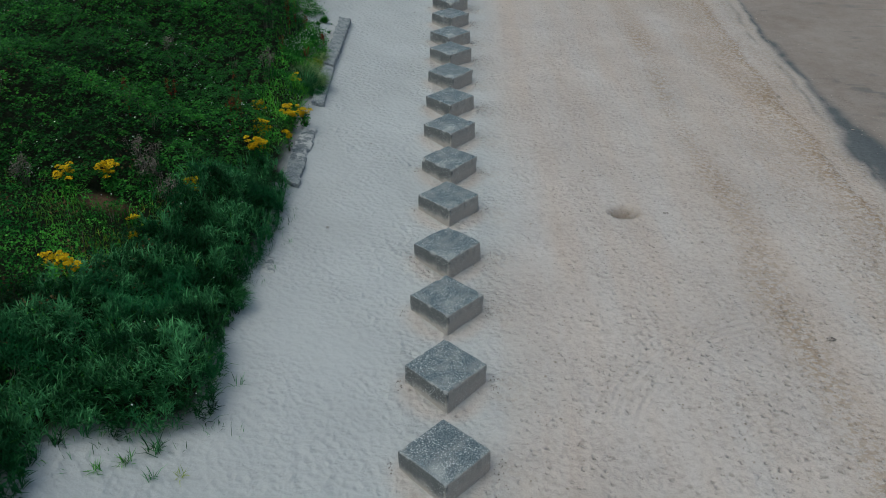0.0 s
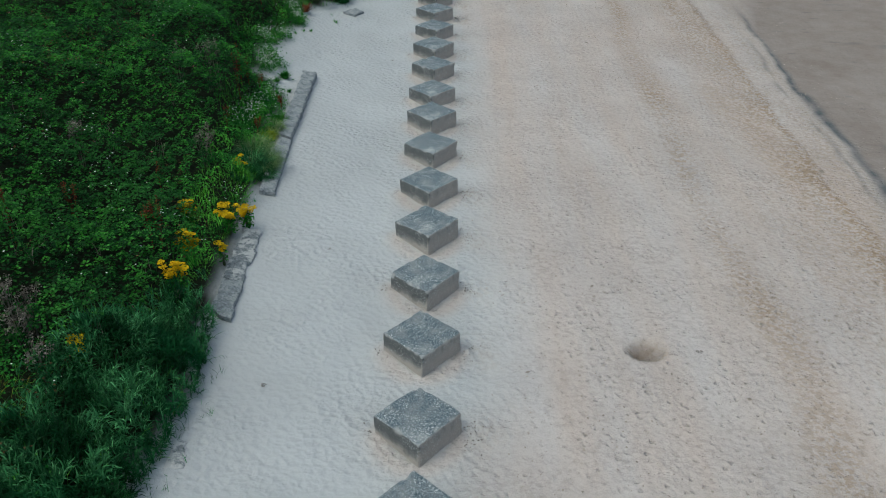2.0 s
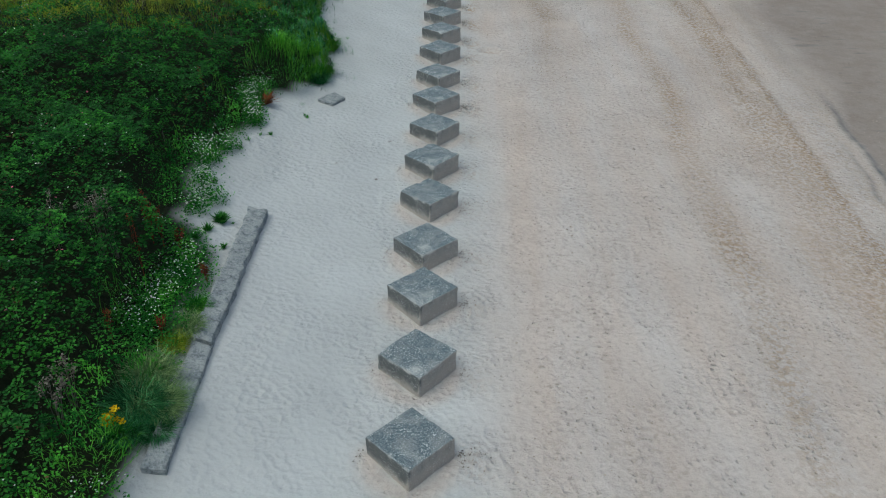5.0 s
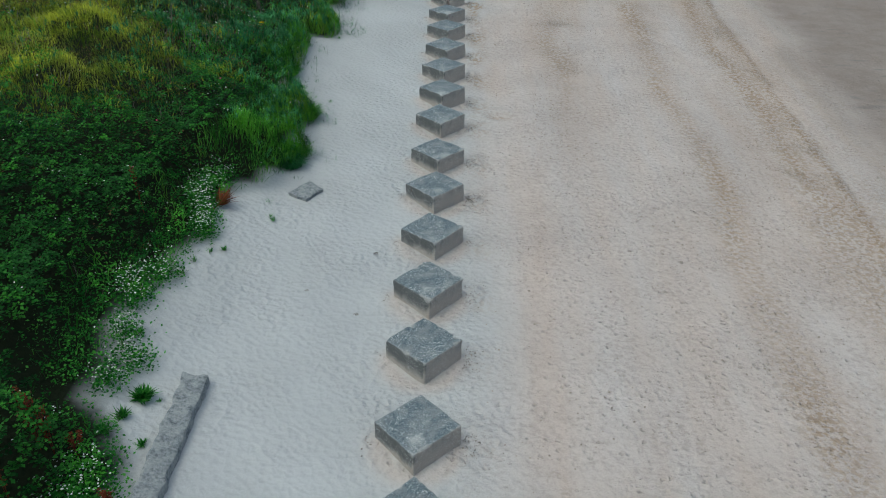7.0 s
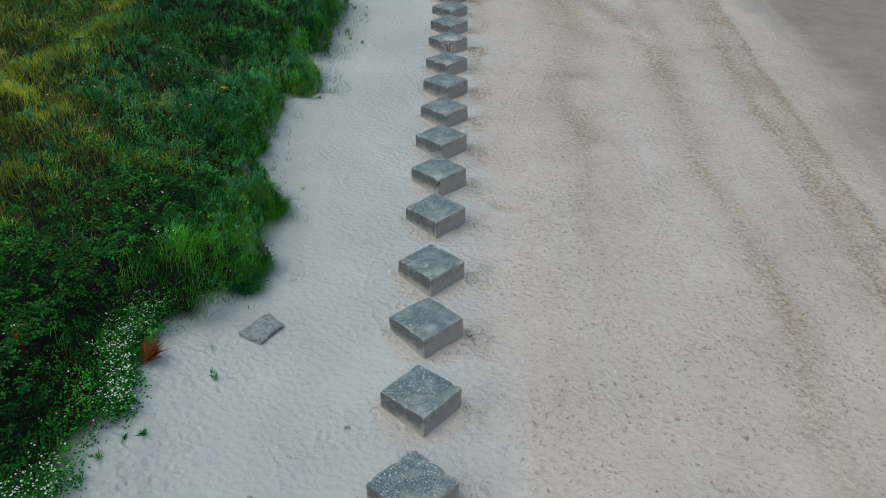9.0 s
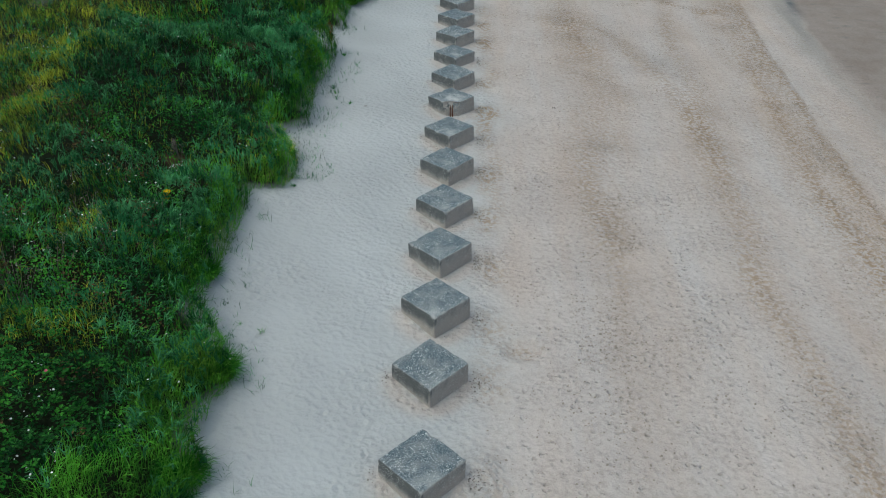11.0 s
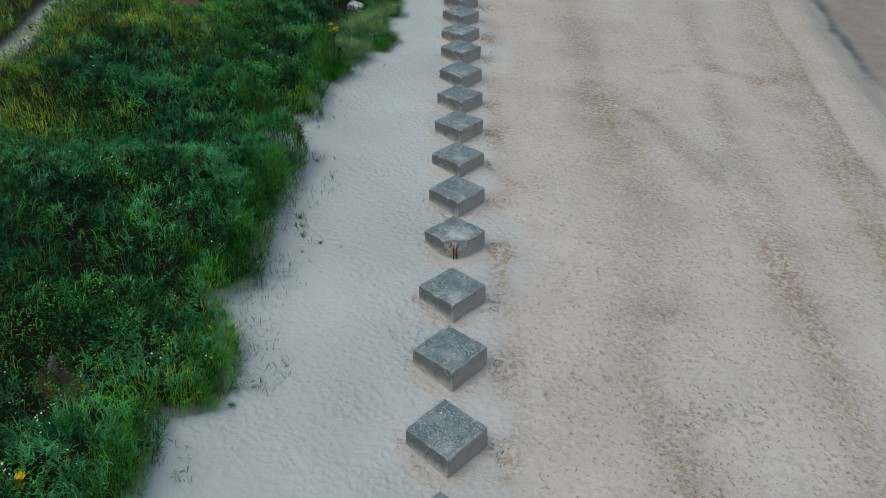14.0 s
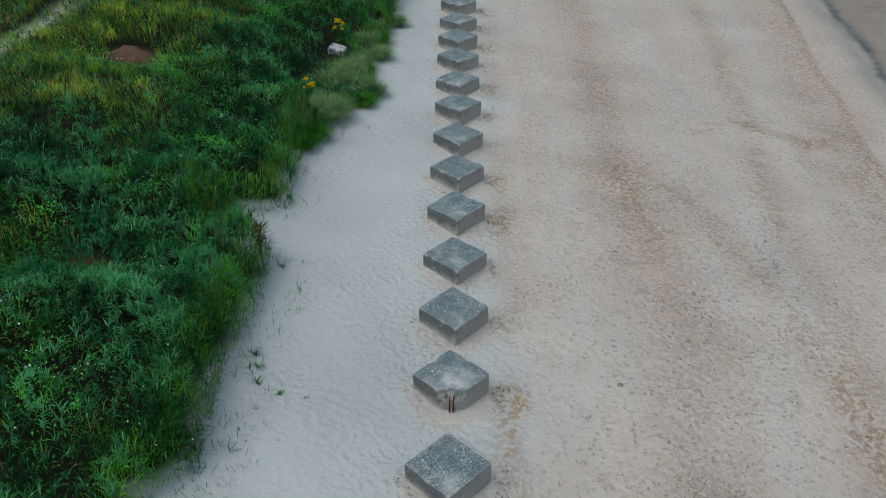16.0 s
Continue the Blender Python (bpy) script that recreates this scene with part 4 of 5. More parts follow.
def zones(x, y):
    """Shares of rose thicket, lyme grass, green grass, dry grass."""
    w = 1.6 * (grain(x, y, 2.2, 23) - 0.5)
    d = inside(x, y)
    start = np.maximum(11.3, 11.5 + 1.2 * (x + 6.9))
    rose = step(y + 0.6 * w - start, -0.3, 0.7) * (1 - step(y + 2 * w + 0.9 * (-x - 6), 37, 41)) * step(d + 0.5 * w, 0.75, 1.3)
    rose = rose * (1 - 0.8 * step(-x + w, 13, 15))
    front = (1 - step(y + 0.6 * w - start, 0.0, 1.2)) * step(x + 0.3 * w + 7.6 - 0.33 * np.maximum(0, y - 6.3), -0.3, 0.4)
    dune_top = step(-x + 1.5 * w + 0.02 * (y - 36) - 1.6 * step(y, 50, 54) * (1 - step(y, 59, 63)), 8.3, 10.0) * step(y, 32, 36)
    bed = 0.55 * grain(x, y, 3.2, 24) + 0.45 * grain(x, y, 1.0, 25)
    later = step(y + w, 41, 46)
    leafy_hollow = np.exp(-((x + 8.5) / 2.2) ** 2 - ((y - 65.7) / 2.6) ** 2)
    lyme = np.clip(front * 0.9 + later * (0.12 + 0.7 * step(bed, 0.40, 0.58)) * step(d, 0.2, 0.8) + 0.35 * step(y + w, 36, 39) * (1 - 0.6 * step(d, 1.6, 2.6)), 0, 0.92) * (1 - rose) * (1 - 0.8 * dune_top) * (1 - 0.85 * leafy_hollow)
    dry = np.clip(0.75 * dune_top + 0.4 * (1 - front) * (1 - step(y, 10, 12)) * step(grain(x, y, 1.3, 26), 0.35, 0.6)
                  + 0.85 * step(y + w, 35, 37.5) * (1 - step(y + w, 43, 47)) * step(d, 1.6, 2.6) * step(grain(x, y, 1.4, 27), 0.22, 0.55)
                  + 0.3 * later * step(grain(x, y, 1.1, 28), 0.6, 0.75), 0, 1) * (1 - rose) * (1 - 0.8 * lyme) * (1 - 0.8 * leafy_hollow)
    green = np.clip(1 - rose - lyme - dry, 0, 1)
    return rose, lyme, green, dry


def crowded(x, y):
    """Thins the growth in the dips between the tussocks."""
    dome = 0.35 * tussock(x, y, 2.3, 15)[0] + 0.75 * np.maximum(tussock(x, y, 1.15, 3)[0], 0.7 * tussock(x, y, 0.52, 8)[0])
    thick = 1 - step(y, 12, 15)
    return np.maximum(0.8 * thick, 0.02 + 0.98 * step(dome, 0.42 + 0.07 * step(y, 44, 48), 0.74 + 0.08 * step(y, 44, 48)))


x, y = scatter(400)
keep = rng.random(len(x)) < crowded(x, y)
x, y = x[keep], y[keep]
rose, lyme, green, dry = zones(x, y)
leafy = step(inside(x, y) + 0.8 * (grain(x, y, 0.9, 52) - 0.5), 0.5, 1.0) * (0.35 + 0.6 * step(grain(x, y, 1.5, 51), 0.3, 0.6))
leafy = np.maximum(leafy, 0.88 * herb_bank(x, y)) * green
pick = rng.random(len(x))
top = ground_z(x, y) + mound(x, y)
low_growth = (y < 11) & (x < -6.7) | ((y > 14.5) & (y < 29) & (inside(x, y) < 1.0))
for name, share, mat, span, wide, label in (
    ("meadow_grass", (rose + lyme + leafy, rose + lyme + green), GREEN, (0.2, 0.46), (0.009, 0.018), "lush green grass along the dune foot"),
    ("dry_grass", (rose + lyme + green, 1.01), DRY, (0.18, 0.4), (0.007, 0.014), "yellowing dry grass on the dune top"),
):
    sel = (pick >= share[0]) & (pick < share[1])
    xs, ys, n = x[sel], y[sel], int(sel.sum())
    length = rng.uniform(*span, n) * np.where(low_growth[sel], 0.6, 1.0)
    sunk = rng.random(n) ** 1.5 * np.minimum(0.30, mound(xs, ys) * 0.8)
    z = np.maximum(top[sel] - length * 0.72 - sunk * 0.6, ground_z(xs, ys) - 0.03)
    rim = 1 - step(inside(xs, ys), 0.1, 0.7)
    _, ox, oy = tussock(xs, ys, 1.15, 3)
    out = np.arctan2(oy, ox) + rng.normal(0, 1.1, n)
    out = np.where(rim > 0.5, rng.normal(0, 0.8, n), out)
    v, f = blades(xs, ys, z, length, rng.uniform(*wide, n), rng.uniform(0.05, 0.75, n) + 0.25 * rim, rng.uniform(0.2, 1.15, n), out)
    tagged(toned(new(name, mesh_of(name, v, f, mat)), xs, ys, 5), label, "grass", kind="stuff")

# upright grass fringing the sand
xs, ys = scatter(950, 36.2, 86, -6.6, -3.1)
keep = (rng.random(len(xs)) < 1 - step(inside(xs, ys) + 0.9 * (grain(xs, ys, 1.3, 56) - 0.5), 0.35, 1.0)) & (rng.random(len(xs)) < 0.04 + 0.96 * step(tussock(xs, ys, 0.52, 8)[0], 0.3, 0.65))
xs, ys = xs[keep], ys[keep]
n = len(xs)
length = rng.uniform(0.2, 0.48, n) * (0.5 + 0.5 * step(inside(xs, ys), 0.0, 0.4))
z = ground_z(xs, ys) + np.maximum(0, mound(xs, ys) - 0.35) * 0.9 - 0.03
v, f = blades(xs, ys, z, length, rng.uniform(0.007, 0.014, n), rng.uniform(0.0, 0.45, n), rng.uniform(0.1, 1.0, n), rng.normal(0, 1.3, n))
tagged(toned(new("fringe_grass", mesh_of("fringe_grass", v, f, RIM_GRASS)), xs, ys, 5), "upright yellow-green grass fringing the sand", "grass", kind="stuff")

# low leafy herbs between the grasses
sel = (pick >= rose + lyme) & (pick < rose + lyme + leafy)
xs, ys, n = np.repeat(x[sel], 2), np.repeat(y[sel], 2), 2 * int(sel.sum())
xs, ys = xs + rng.normal(0, 0.035, n), ys + rng.normal(0, 0.035, n)
clump, ox, oy = tussock(xs, ys, 0.26, 12)
zs = ground_z(xs, ys) + mound(xs, ys) * 0.9 + 0.16 * clump - 0.14 * rng.random(n) ** 2 - 0.04
v, f = leaflets(np.stack([xs, ys, zs], 1), rng.normal(0.3, 0.45, n), rng.uniform(0.03, 0.075, n), np.arctan2(oy, ox) + rng.normal(0, 1.2, n))
tagged(toned(new("herb_cover", mesh_of("herb_cover", v, f, HERB)), xs, ys, 4), "low leafy green herbs growing between the grasses", "wild plants", kind="stuff")

# lyme grass: leafy shoots, each with leaves set round it
x, y = scatter(100)
front = scatter(150, 2.0, 14.5)
x, y = np.concatenate([x, front[0]]), np.concatenate([y, front[1]])
shoot = tussock(x, y, 0.30, 9)[0]
keep = rng.random(len(x)) < crowded(x, y) * (0.25 + 0.75 * np.maximum(step(shoot, 0.2, 0.55), 1 - step(y, 12, 15)))
x, y, shoot = x[keep], y[keep], shoot[keep]
lyme = zones(x, y)[1]
keep = rng.random(len(x)) < lyme * 1.15
x, y, shoot = x[keep], y[keep], shoot[keep]
each = 8
z = ground_z(x, y) + mound(x, y) + 0.20 * shoot - 0.10 - 0.22 * rng.random(len(x)) ** 1.6
_, ox, oy = tussock(x, y, 1.15, 3)
xs, ys = np.repeat(x, each), np.repeat(y, each)
n = len(xs)
zs = np.repeat(z, each) - rng.uniform(0.02, 0.16, n)
lean_to = np.where(rng.random(len(x)) < 0.5, rng.uniform(0, 2 * np.pi, len(x)), np.arctan2(oy, ox))
out = np.repeat(lean_to, each) + rng.normal(0, 0.85, n)
v, f = blades(xs + rng.normal(0, 0.015, n), ys + rng.normal(0, 0.015, n), zs, rng.uniform(0.11, 0.27, n), rng.uniform(0.013, 0.025, n), rng.uniform(0.15, 1.15, n), rng.uniform(0.2, 1.25, n), out)
tagged(toned(new("lyme_grass", mesh_of("lyme_grass", v, f, LYME)), xs, ys, 5), "thick blue-green lyme grass covering the dune", "grass", kind="stuff")

# rose thicket: a rosette of leaves at the end of every shoot, over dark gaps
cell = 0.155
cx, cy = np.meshgrid(np.arange(-17, -3, cell), np.arange(9.5, 45, cell), indexing="ij")
x, y, lift = [], [], []
for level, share in ((0.0, 1.0), (-0.13, 0.8)):
    jx, jy = cx.ravel() + rng.uniform(-0.5, 0.5, cx.size) * cell, cy.ravel() + rng.uniform(-0.5, 0.5, cx.size) * cell
    keep = (jx > left_end(jy)) & (jx < edge_x(jy) + 0.05) & (rng.random(cx.size) < share)
    jx, jy = jx[keep], jy[keep]
    keep = (inside(jx, jy) > 0.02) & ~bare(jx, jy)
    jx, jy = jx[keep], jy[keep]
    keep = rng.random(len(jx)) < zones(jx, jy)[0] * (0.25 + 0.75 * crowded(jx, jy))
    x.append(jx[keep])
    y.append(jy[keep])
    lift.append(np.full(int(keep.sum()), level))
x, y, lift = np.concatenate(x), np.concatenate(y), np.concatenate(lift)
shoot = tussock(x, y, 0.31, 5)[0]
z = ground_z(x, y) + mound(x, y) + 0.26 * shoot - 0.10 + lift + rng.normal(0, 0.045, len(x))
n, each = len(x), 12
ring = np.arange(each) / each
heading = (rng.uniform(0, 6.28, n)[:, None] + np.arange(each) * 2.4 + rng.normal(0, 0.25, (n, each))).ravel()
droop = (-0.75 + 1.15 * ring + rng.normal(0, 0.18, (n, each))).ravel()
out = (0.006 + 0.03 * ring + rng.uniform(0, 0.012, (n, each))).ravel()
size = (rng.uniform(0.75, 1.25, n)[:, None] * (0.045 + 0.045 * ring)).ravel()
centre = np.repeat(np.stack([x, y, z], 1), each, 0) + np.stack([out * np.cos(heading), out * np.sin(heading), -np.tile(0.05 * ring, n)], 1)
v, f = leaflets(centre, droop, size, heading)
thicket = new("rose_thicket", mesh_of("rose_thicket", v, f, ROSE_LEAF))
fresh = 0.55 * clump_tone(x, y) + rng.normal(0.0, 0.28, n)
thicket.data.attributes.new("tone", "FLOAT", "POINT").data.foreach_set("value", np.repeat(fresh, each * 4).astype(np.float32))
tagged(thicket, "dense dark green wild rose thicket on the dune", "shrub", kind="stuff")
pick = rng.choice(n, 80, replace=False)
v, f = discs(np.stack([x[pick], y[pick], z[pick] + 0.06], 1), rng.uniform(0.018, 0.032, 80), 5, 0.7)
tagged(new("rose_blossom", mesh_of("rose_blossom", v, f, PINK)), "scattered small pink wild rose blossoms", "flower", kind="stuff")

# pale flower heads scattered through the growth
x, y = scatter(24)
keep = rng.random(len(x)) < (0.9 * step(grain(x, y, 0.45, 53), 0.55, 0.85) * step(grain(x, y, 2.6, 54), 0.3, 0.7) + 0.02) * (0.1 + 0.9 * step(y - 1.2 * (x + 6.9), 11, 14))
x, y = x[keep], y[keep]
n = len(x)
v, f = discs(np.stack([x, y, ground_z(x, y) + mound(x, y) + rng.uniform(0.06, 0.16, n)], 1), rng.uniform(0.009, 0.021, n), 6, 0.6)
tagged(new("white_wildflower", mesh_of("white_wildflower", v, f, WHITE)), "tiny white wildflower heads dotted over the dune growth", "flower", kind="stuff")

# withered brown leaves in patches of the growth
x, y = scatter(64)
keep = rng.random(len(x)) < step(grain(x, y, 0.7, 61), 0.5, 0.8) * (0.25 + 0.75 * step(grain(x, y, 2.8, 62), 0.4, 0.65)) * step(inside(x, y), 0.4, 1.2) * (0.55 + 0.45 * step(y, 35, 37)) * (1 - 0.7 * step(y, 46, 50))
x, y = np.repeat(x[keep], 3), np.repeat(y[keep], 3)
n = len(x)
x, y = x + rng.normal(0, 0.06, n), y + rng.normal(0, 0.06, n)
v, f = leaflets(np.stack([x, y, ground_z(x, y) + mound(x, y) + rng.uniform(-0.08, 0.10, n)], 1), rng.normal(0.1, 0.6, n), rng.uniform(0.03, 0.075, n), rng.uniform(0, 6.28, n))
tagged(new("withered_leaves", mesh_of("withered_leaves", v, f, WITHERED)), "withered brown leaves among the green growth", "dead leaves", kind="stuff")

# dead stalks standing through the growth
x, y = scatter(2.2)
keep = grain(x, y, 1.8, 33) > 0.6
x, y = x[keep], y[keep]
n = len(x)
v, f = blades(np.repeat(x, 4) + rng.normal(0, 0.06, 4 * n), np.repeat(y, 4) + rng.normal(0, 0.06, 4 * n), np.repeat(ground_z(x, y) + mound(x, y) - 0.2, 4),
              rng.uniform(0.25, 0.5, 4 * n), rng.uniform(0.006, 0.011, 4 * n), rng.uniform(0, 0.6, 4 * n), rng.uniform(-0.2, 0.4, 4 * n))
tagged(new("dead_stalks", mesh_of("dead_stalks", v, f, STRAW)), "pale dead stalks standing in the green growth", "dead stalks", kind="stuff")


# ---- flowering plants ----
def ragwort(place, spread, heads, tall):
    x, y = place
    base = thing("ragwort", (x, y, float(ground_z(x, y))), "tall yellow-flowering ragwort growing in the dune", "wildflower", "ragwort plants", rng.uniform(0, 360))
    stems, tops = [], []
    for _ in range(heads):
        a, r = rng.uniform(0, 6.28), spread * math.sqrt(rng.random())
        tip = (r * math.cos(a), r * math.sin(a), tall * rng.uniform(0.66, 1.06))
        stems.append(tube([(0.02 * math.cos(a), 0.02 * math.sin(a), 0), (tip[0] * 0.4, tip[1] * 0.4, tip[2] * 0.55), tip], 0.009, 5))
        tops.append(tip)
    for v, f in stems:
        part("stem", mesh_of("stem", v, f, STEM, True), base)
    n = 15 * heads
    a, h, r = rng.uniform(0, 6.28, n), rng.uniform(0.2, 0.85, n) * tall, rng.uniform(0.02, spread * 0.8, n)
    v, f = leaflets(np.stack([r * np.cos(a), r * np.sin(a), h], 1), rng.normal(0.2, 0.4, n), rng.uniform(0.05, 0.09, n), a)
    part("foliage", mesh_of("foliage", v, f, HERB), base)
    for tip in tops:
        n = 34
        a, r = rng.uniform(0, 6.28, n), 0.08 * np.sqrt(rng.random(n))
        c = np.stack([tip[0] + r * np.cos(a), tip[1] + r * np.sin(a), tip[2] + 0.04 - 3.5 * r * r + rng.uniform(-0.015, 0.015, n)], 1)
        v, f = discs(c, rng.uniform(0.014, 0.024, n), 6, 0.6)
        tagged(part("flower_head", mesh_of("flower_head", v, f, YELLOW), base, "yellow daisy-like flower head"), kind="stuff")


RAGWORT = [(-8.08, 11.3, 0.16, 4, 2.67), (-7.38, 11.88, 0.17, 5, 2.46), (-5.66, 12.1, 0.14, 3, 1.98), (-7.11, 8.23, 0.16, 4, 2.42), (-6.8, 8.2, 0.14, 3, 2.35), (-6.62, 10.88, 0.07, 1, 1.75), (-6.35, 10.2, 0.06, 1, 1.7),
           (-4.77, 14.82, 0.13, 3, 1.76), (-4.6, 14.8, 0.14, 4, 1.77), (-4.92, 16.15, 0.17, 4, 1.68), (-4.72, 16.2, 0.10, 2, 1.6), (-5.2, 17.6, 0.13, 5, 1.64), (-4.38, 17.84, 0.19, 6, 1.38), (-4.05, 18.3, 0.14, 5, 1.12),
           (-4.66, 20.57, 0.10, 3, 1.36), (-5.04, 73.8, 0.14, 4, 1.65), (-5.18, 68.2, 0.10, 3, 1.6), (-6.4, 45.8, 0.05, 1, 2.1), (-4.24, 16.6, 0.08, 2, 1.2)]
for x, y, spread, heads, top_z in RAGWORT:
    ragwort((x, y), 1.35 * spread, 3 * heads, top_z - float(ground_z(x, y)))


def mayweed(place, spread, flowers):
    x, y = place
    z = float(ground_z(x, y))
    base = thing("mayweed", (x, y, z), "low mayweed clump with many small white flowers", "wildflower", "mayweed clumps")
    flowers = int(0.75 * flowers)
    n = int(flowers * 7)
    px, py = rng.normal(0, spread, n), rng.normal(0, spread * 1.2, n)
    pz = ground_z(x + px, y + py) - z + rng.uniform(0.02, 0.26, n)
    v, f = leaflets(np.stack([px, py, pz], 1), rng.normal(-0.2, 0.5, n), rng.uniform(0.04, 0.08, n), rng.uniform(0, 6.28, n))
    part("foliage", mesh_of("foliage", v, f, HERB), base)
    px, py = rng.normal(0, spread, flowers), rng.normal(0, spread * 1.2, flowers)
    pz = ground_z(x + px, y + py) - z + rng.uniform(0.27, 0.42, flowers)
    v, f = discs(np.stack([px, py, pz], 1), rng.uniform(0.010, 0.019, flowers), 6, 0.6)
    tagged(part("flower", mesh_of("flower", v, f, WHITE), base, "small white daisy-like flowers"), kind="stuff")


for x, y, spread, flowers in ((-4.91, 26.05, 0.2, 90), (-4.98, 25.4, 0.24, 130), (-5.08, 24.7, 0.24, 150), (-5.18, 24.1, 0.24, 140), (-5.29, 23.4, 0.22, 90), (-5.18, 28.8, 0.18, 80), (-5.38, 28.1, 0.18, 80), (-5.5, 29.5, 0.16, 60),
                              (-5.79, 30.5, 0.22, 110), (-5.85, 31.0, 0.2, 110), (-5.53, 31.6, 0.2, 110), (-5.16, 33.55, 0.16, 150), (-5.3, 34.1, 0.17, 120), (-5.52, 34.6, 0.18, 130), (-5.55, 35.1, 0.18, 110),
                              (-5.5, 35.7, 0.18, 110), (-5.35, 36.2, 0.15, 60), (-4.5, 19.3, 0.2, 30), (-5.0, 58.0, 0.25, 25), (-5.1, 57.2, 0.25, 25)):
    mayweed((x, y), spread, flowers)


def dock(place, stems):
    x, y = place
    base = thing("dock_plant", (x, y, float(ground_z(x, y))), "rust-red seeding dock plant among the green growth", "wild plant", "dock plants")
    tubes, seeds = [], []
    tall = max(0.5, float(mound(x, y)) + 0.3)
    for _ in range(stems):
        a, r = rng.uniform(0, 6.28), rng.uniform(0.02, 0.14)
        tip = np.array([r * math.cos(a), r * math.sin(a), tall * rng.uniform(0.75, 1.1)])
        tubes.append(tube([(0, 0, 0), tuple(tip * 0.5), tuple(tip)], 0.007, 5))
        t = rng.uniform(0.45, 1.0, 60)[:, None]
        seeds.append(tip * t + rng.normal(0, 0.022, (60, 3)))
    for v, f in tubes:
        part("stem", mesh_of("stem", v, f, RED, True), base)
    c = np.concatenate(seeds)
    v, f = leaflets(c, rng.normal(0, 0.7, len(c)), rng.uniform(0.02, 0.045, len(c)), rng.uniform(0, 6.28, len(c)))
    tagged(part("seed_head", mesh_of("seed_head", v, f, RED), base, "rust-red seed spikes"), kind="stuff")


for x, y, stems in ((-5.55, 16.6, 6), (-5.72, 16.5, 5), (-7.21, 16.43, 6), (-7.97, 15.21, 6), (-6.1, 18.6, 2), (-5.8, 26.25, 6), (-5.56, 26.2, 4), (-5.25, 26.3, 4), (-4.45, 25.45, 4), (-4.79, 23.4, 3),
                    (-5.49, 22.8, 2), (-5.56, 24.9, 2), (-6.5, 33.5, 2), (-4.73, 59.2, 6)):
    dock((x, y), stems)


def dead_umbel(place, stems, mat, heads_each, wide):
    x, y = place
    base = thing("dead_thistle", (x, y, float(ground_z(x, y))), "grey-brown dead thistle clump gone to seed", "dead plant", "dead thistles")
    tall, tubes, heads = max(0.6, float(mound(x, y)) + 0.28), [], []
    for _ in range(stems):
        a, r = rng.uniform(0, 6.28), wide * math.sqrt(rng.random())
        tip = np.array([r * math.cos(a), r * math.sin(a), tall * rng.uniform(0.75, 1.1)])
        tubes.append(tube([(0.3 * tip[0], 0.3 * tip[1], 0), tuple(tip * 0.6), tuple(tip)], 0.007, 5))
        heads.append(tip - np.abs(rng.normal(0, 0.12, (heads_each, 1))) * np.array([0.2, 0.2, 1.0]) + rng.normal(0, 0.035, (heads_each, 3)))
    for v, f in tubes:
        part("stem", mesh_of("stem", v, f, mat, True), base)
    c = np.concatenate(heads)
    v, f = leaflets(c, rng.normal(0, 0.7, len(c)), rng.uniform(0.02, 0.05, len(c)), rng.uniform(0, 6.28, len(c)))
    tagged(part("seed_head", mesh_of("seed_head", v, f, mat), base, "grey downy seed heads"), kind="stuff")


for x, y, stems in ((-6.68, 12.86, 16), (-6.55, 12.3, 12), (-6.03, 11.6, 8), (-7.03, 12.84, 9), (-8.9, 11.2, 12), (-5.6, 20.6, 9), (-5.5, 21.0, 8), (-6.43, 25.06, 9), (-6.28, 25.4, 8), (-7.92, 18.74, 9), (-7.34, 25.06, 8), (-6.96, 48.48, 8)):
    dead_umbel((x, y), stems, GREY_STEM, 34, 0.28)
for x, y, stems in ((-8.53, 63.35, 12), (-8.3, 63.9, 9), (-7.7, 41.3, 14), (-7.35, 42.0, 9), (-7.2, 43.8, 10), (-8.3, 41.9, 8), (-7.9, 40.2, 7)):
    dead_umbel((x, y), stems, STRAW, 7, 0.5)

# arching tussocks at the dune foot
def grass_tussock(place, size, mat, label):
    x, y = place
    n = int(1100 * size)
    a, r = rng.uniform(0, 6.28, n), 0.30 * size * np.sqrt(rng.random(n))
    v, f = blades(r * np.cos(a), r * np.sin(a), np.full(n, -0.03), rng.uniform(0.45, 1.0, n) * size * 0.72, rng.uniform(0.007, 0.014, n), rng.uniform(0.05, 0.5, n) + r, rng.uniform(0.4, 1.6, n), a + rng.normal(0, 0.5, n))
    ob = new("grass_tussock", mesh_of("grass_tussock", v, f, mat))
    ob.location = (x, y, float(ground_z(x, y)))
    tagged(ob, label, "grass", "arching grass tussocks")


for x, y, size, mat in TUSSOCKS:
    grass_tussock((x, y), size, mat, "pale arching grass tussock at the dune foot" if mat is PALE_GRASS else "green arching grass tussock at the dune foot")

# rust-brown dead frond at the edge of the growth
base = thing("dead_frond", (-5.08, 34.82, float(ground_z(-5.08, 34.82)) + 0.05), "rust-brown withered plant lying at the edge of the sand", "dead plant", "", 40)
n = 90
a = rng.normal(0.4, 0.5, n)
v, f = blades(rng.normal(0, 0.05, n), rng.normal(0, 0.05, n), rng.uniform(0.0, 0.08, n), rng.uniform(0.2, 0.5, n), rng.uniform(0.02, 0.045, n), rng.uniform(0.5, 1.3, n), rng.uniform(0, 0.5, n), a)
part("withered_leaves", mesh_of("withered_leaves", v, f, ORANGE), base)
v, f = tube([(-0.3, -0.12, 0.03), (0, 0, 0.06), (0.25, 0.15, 0.22)], 0.018, 6)
part("stalk", mesh_of("stalk", v, f, ORANGE, True), base)

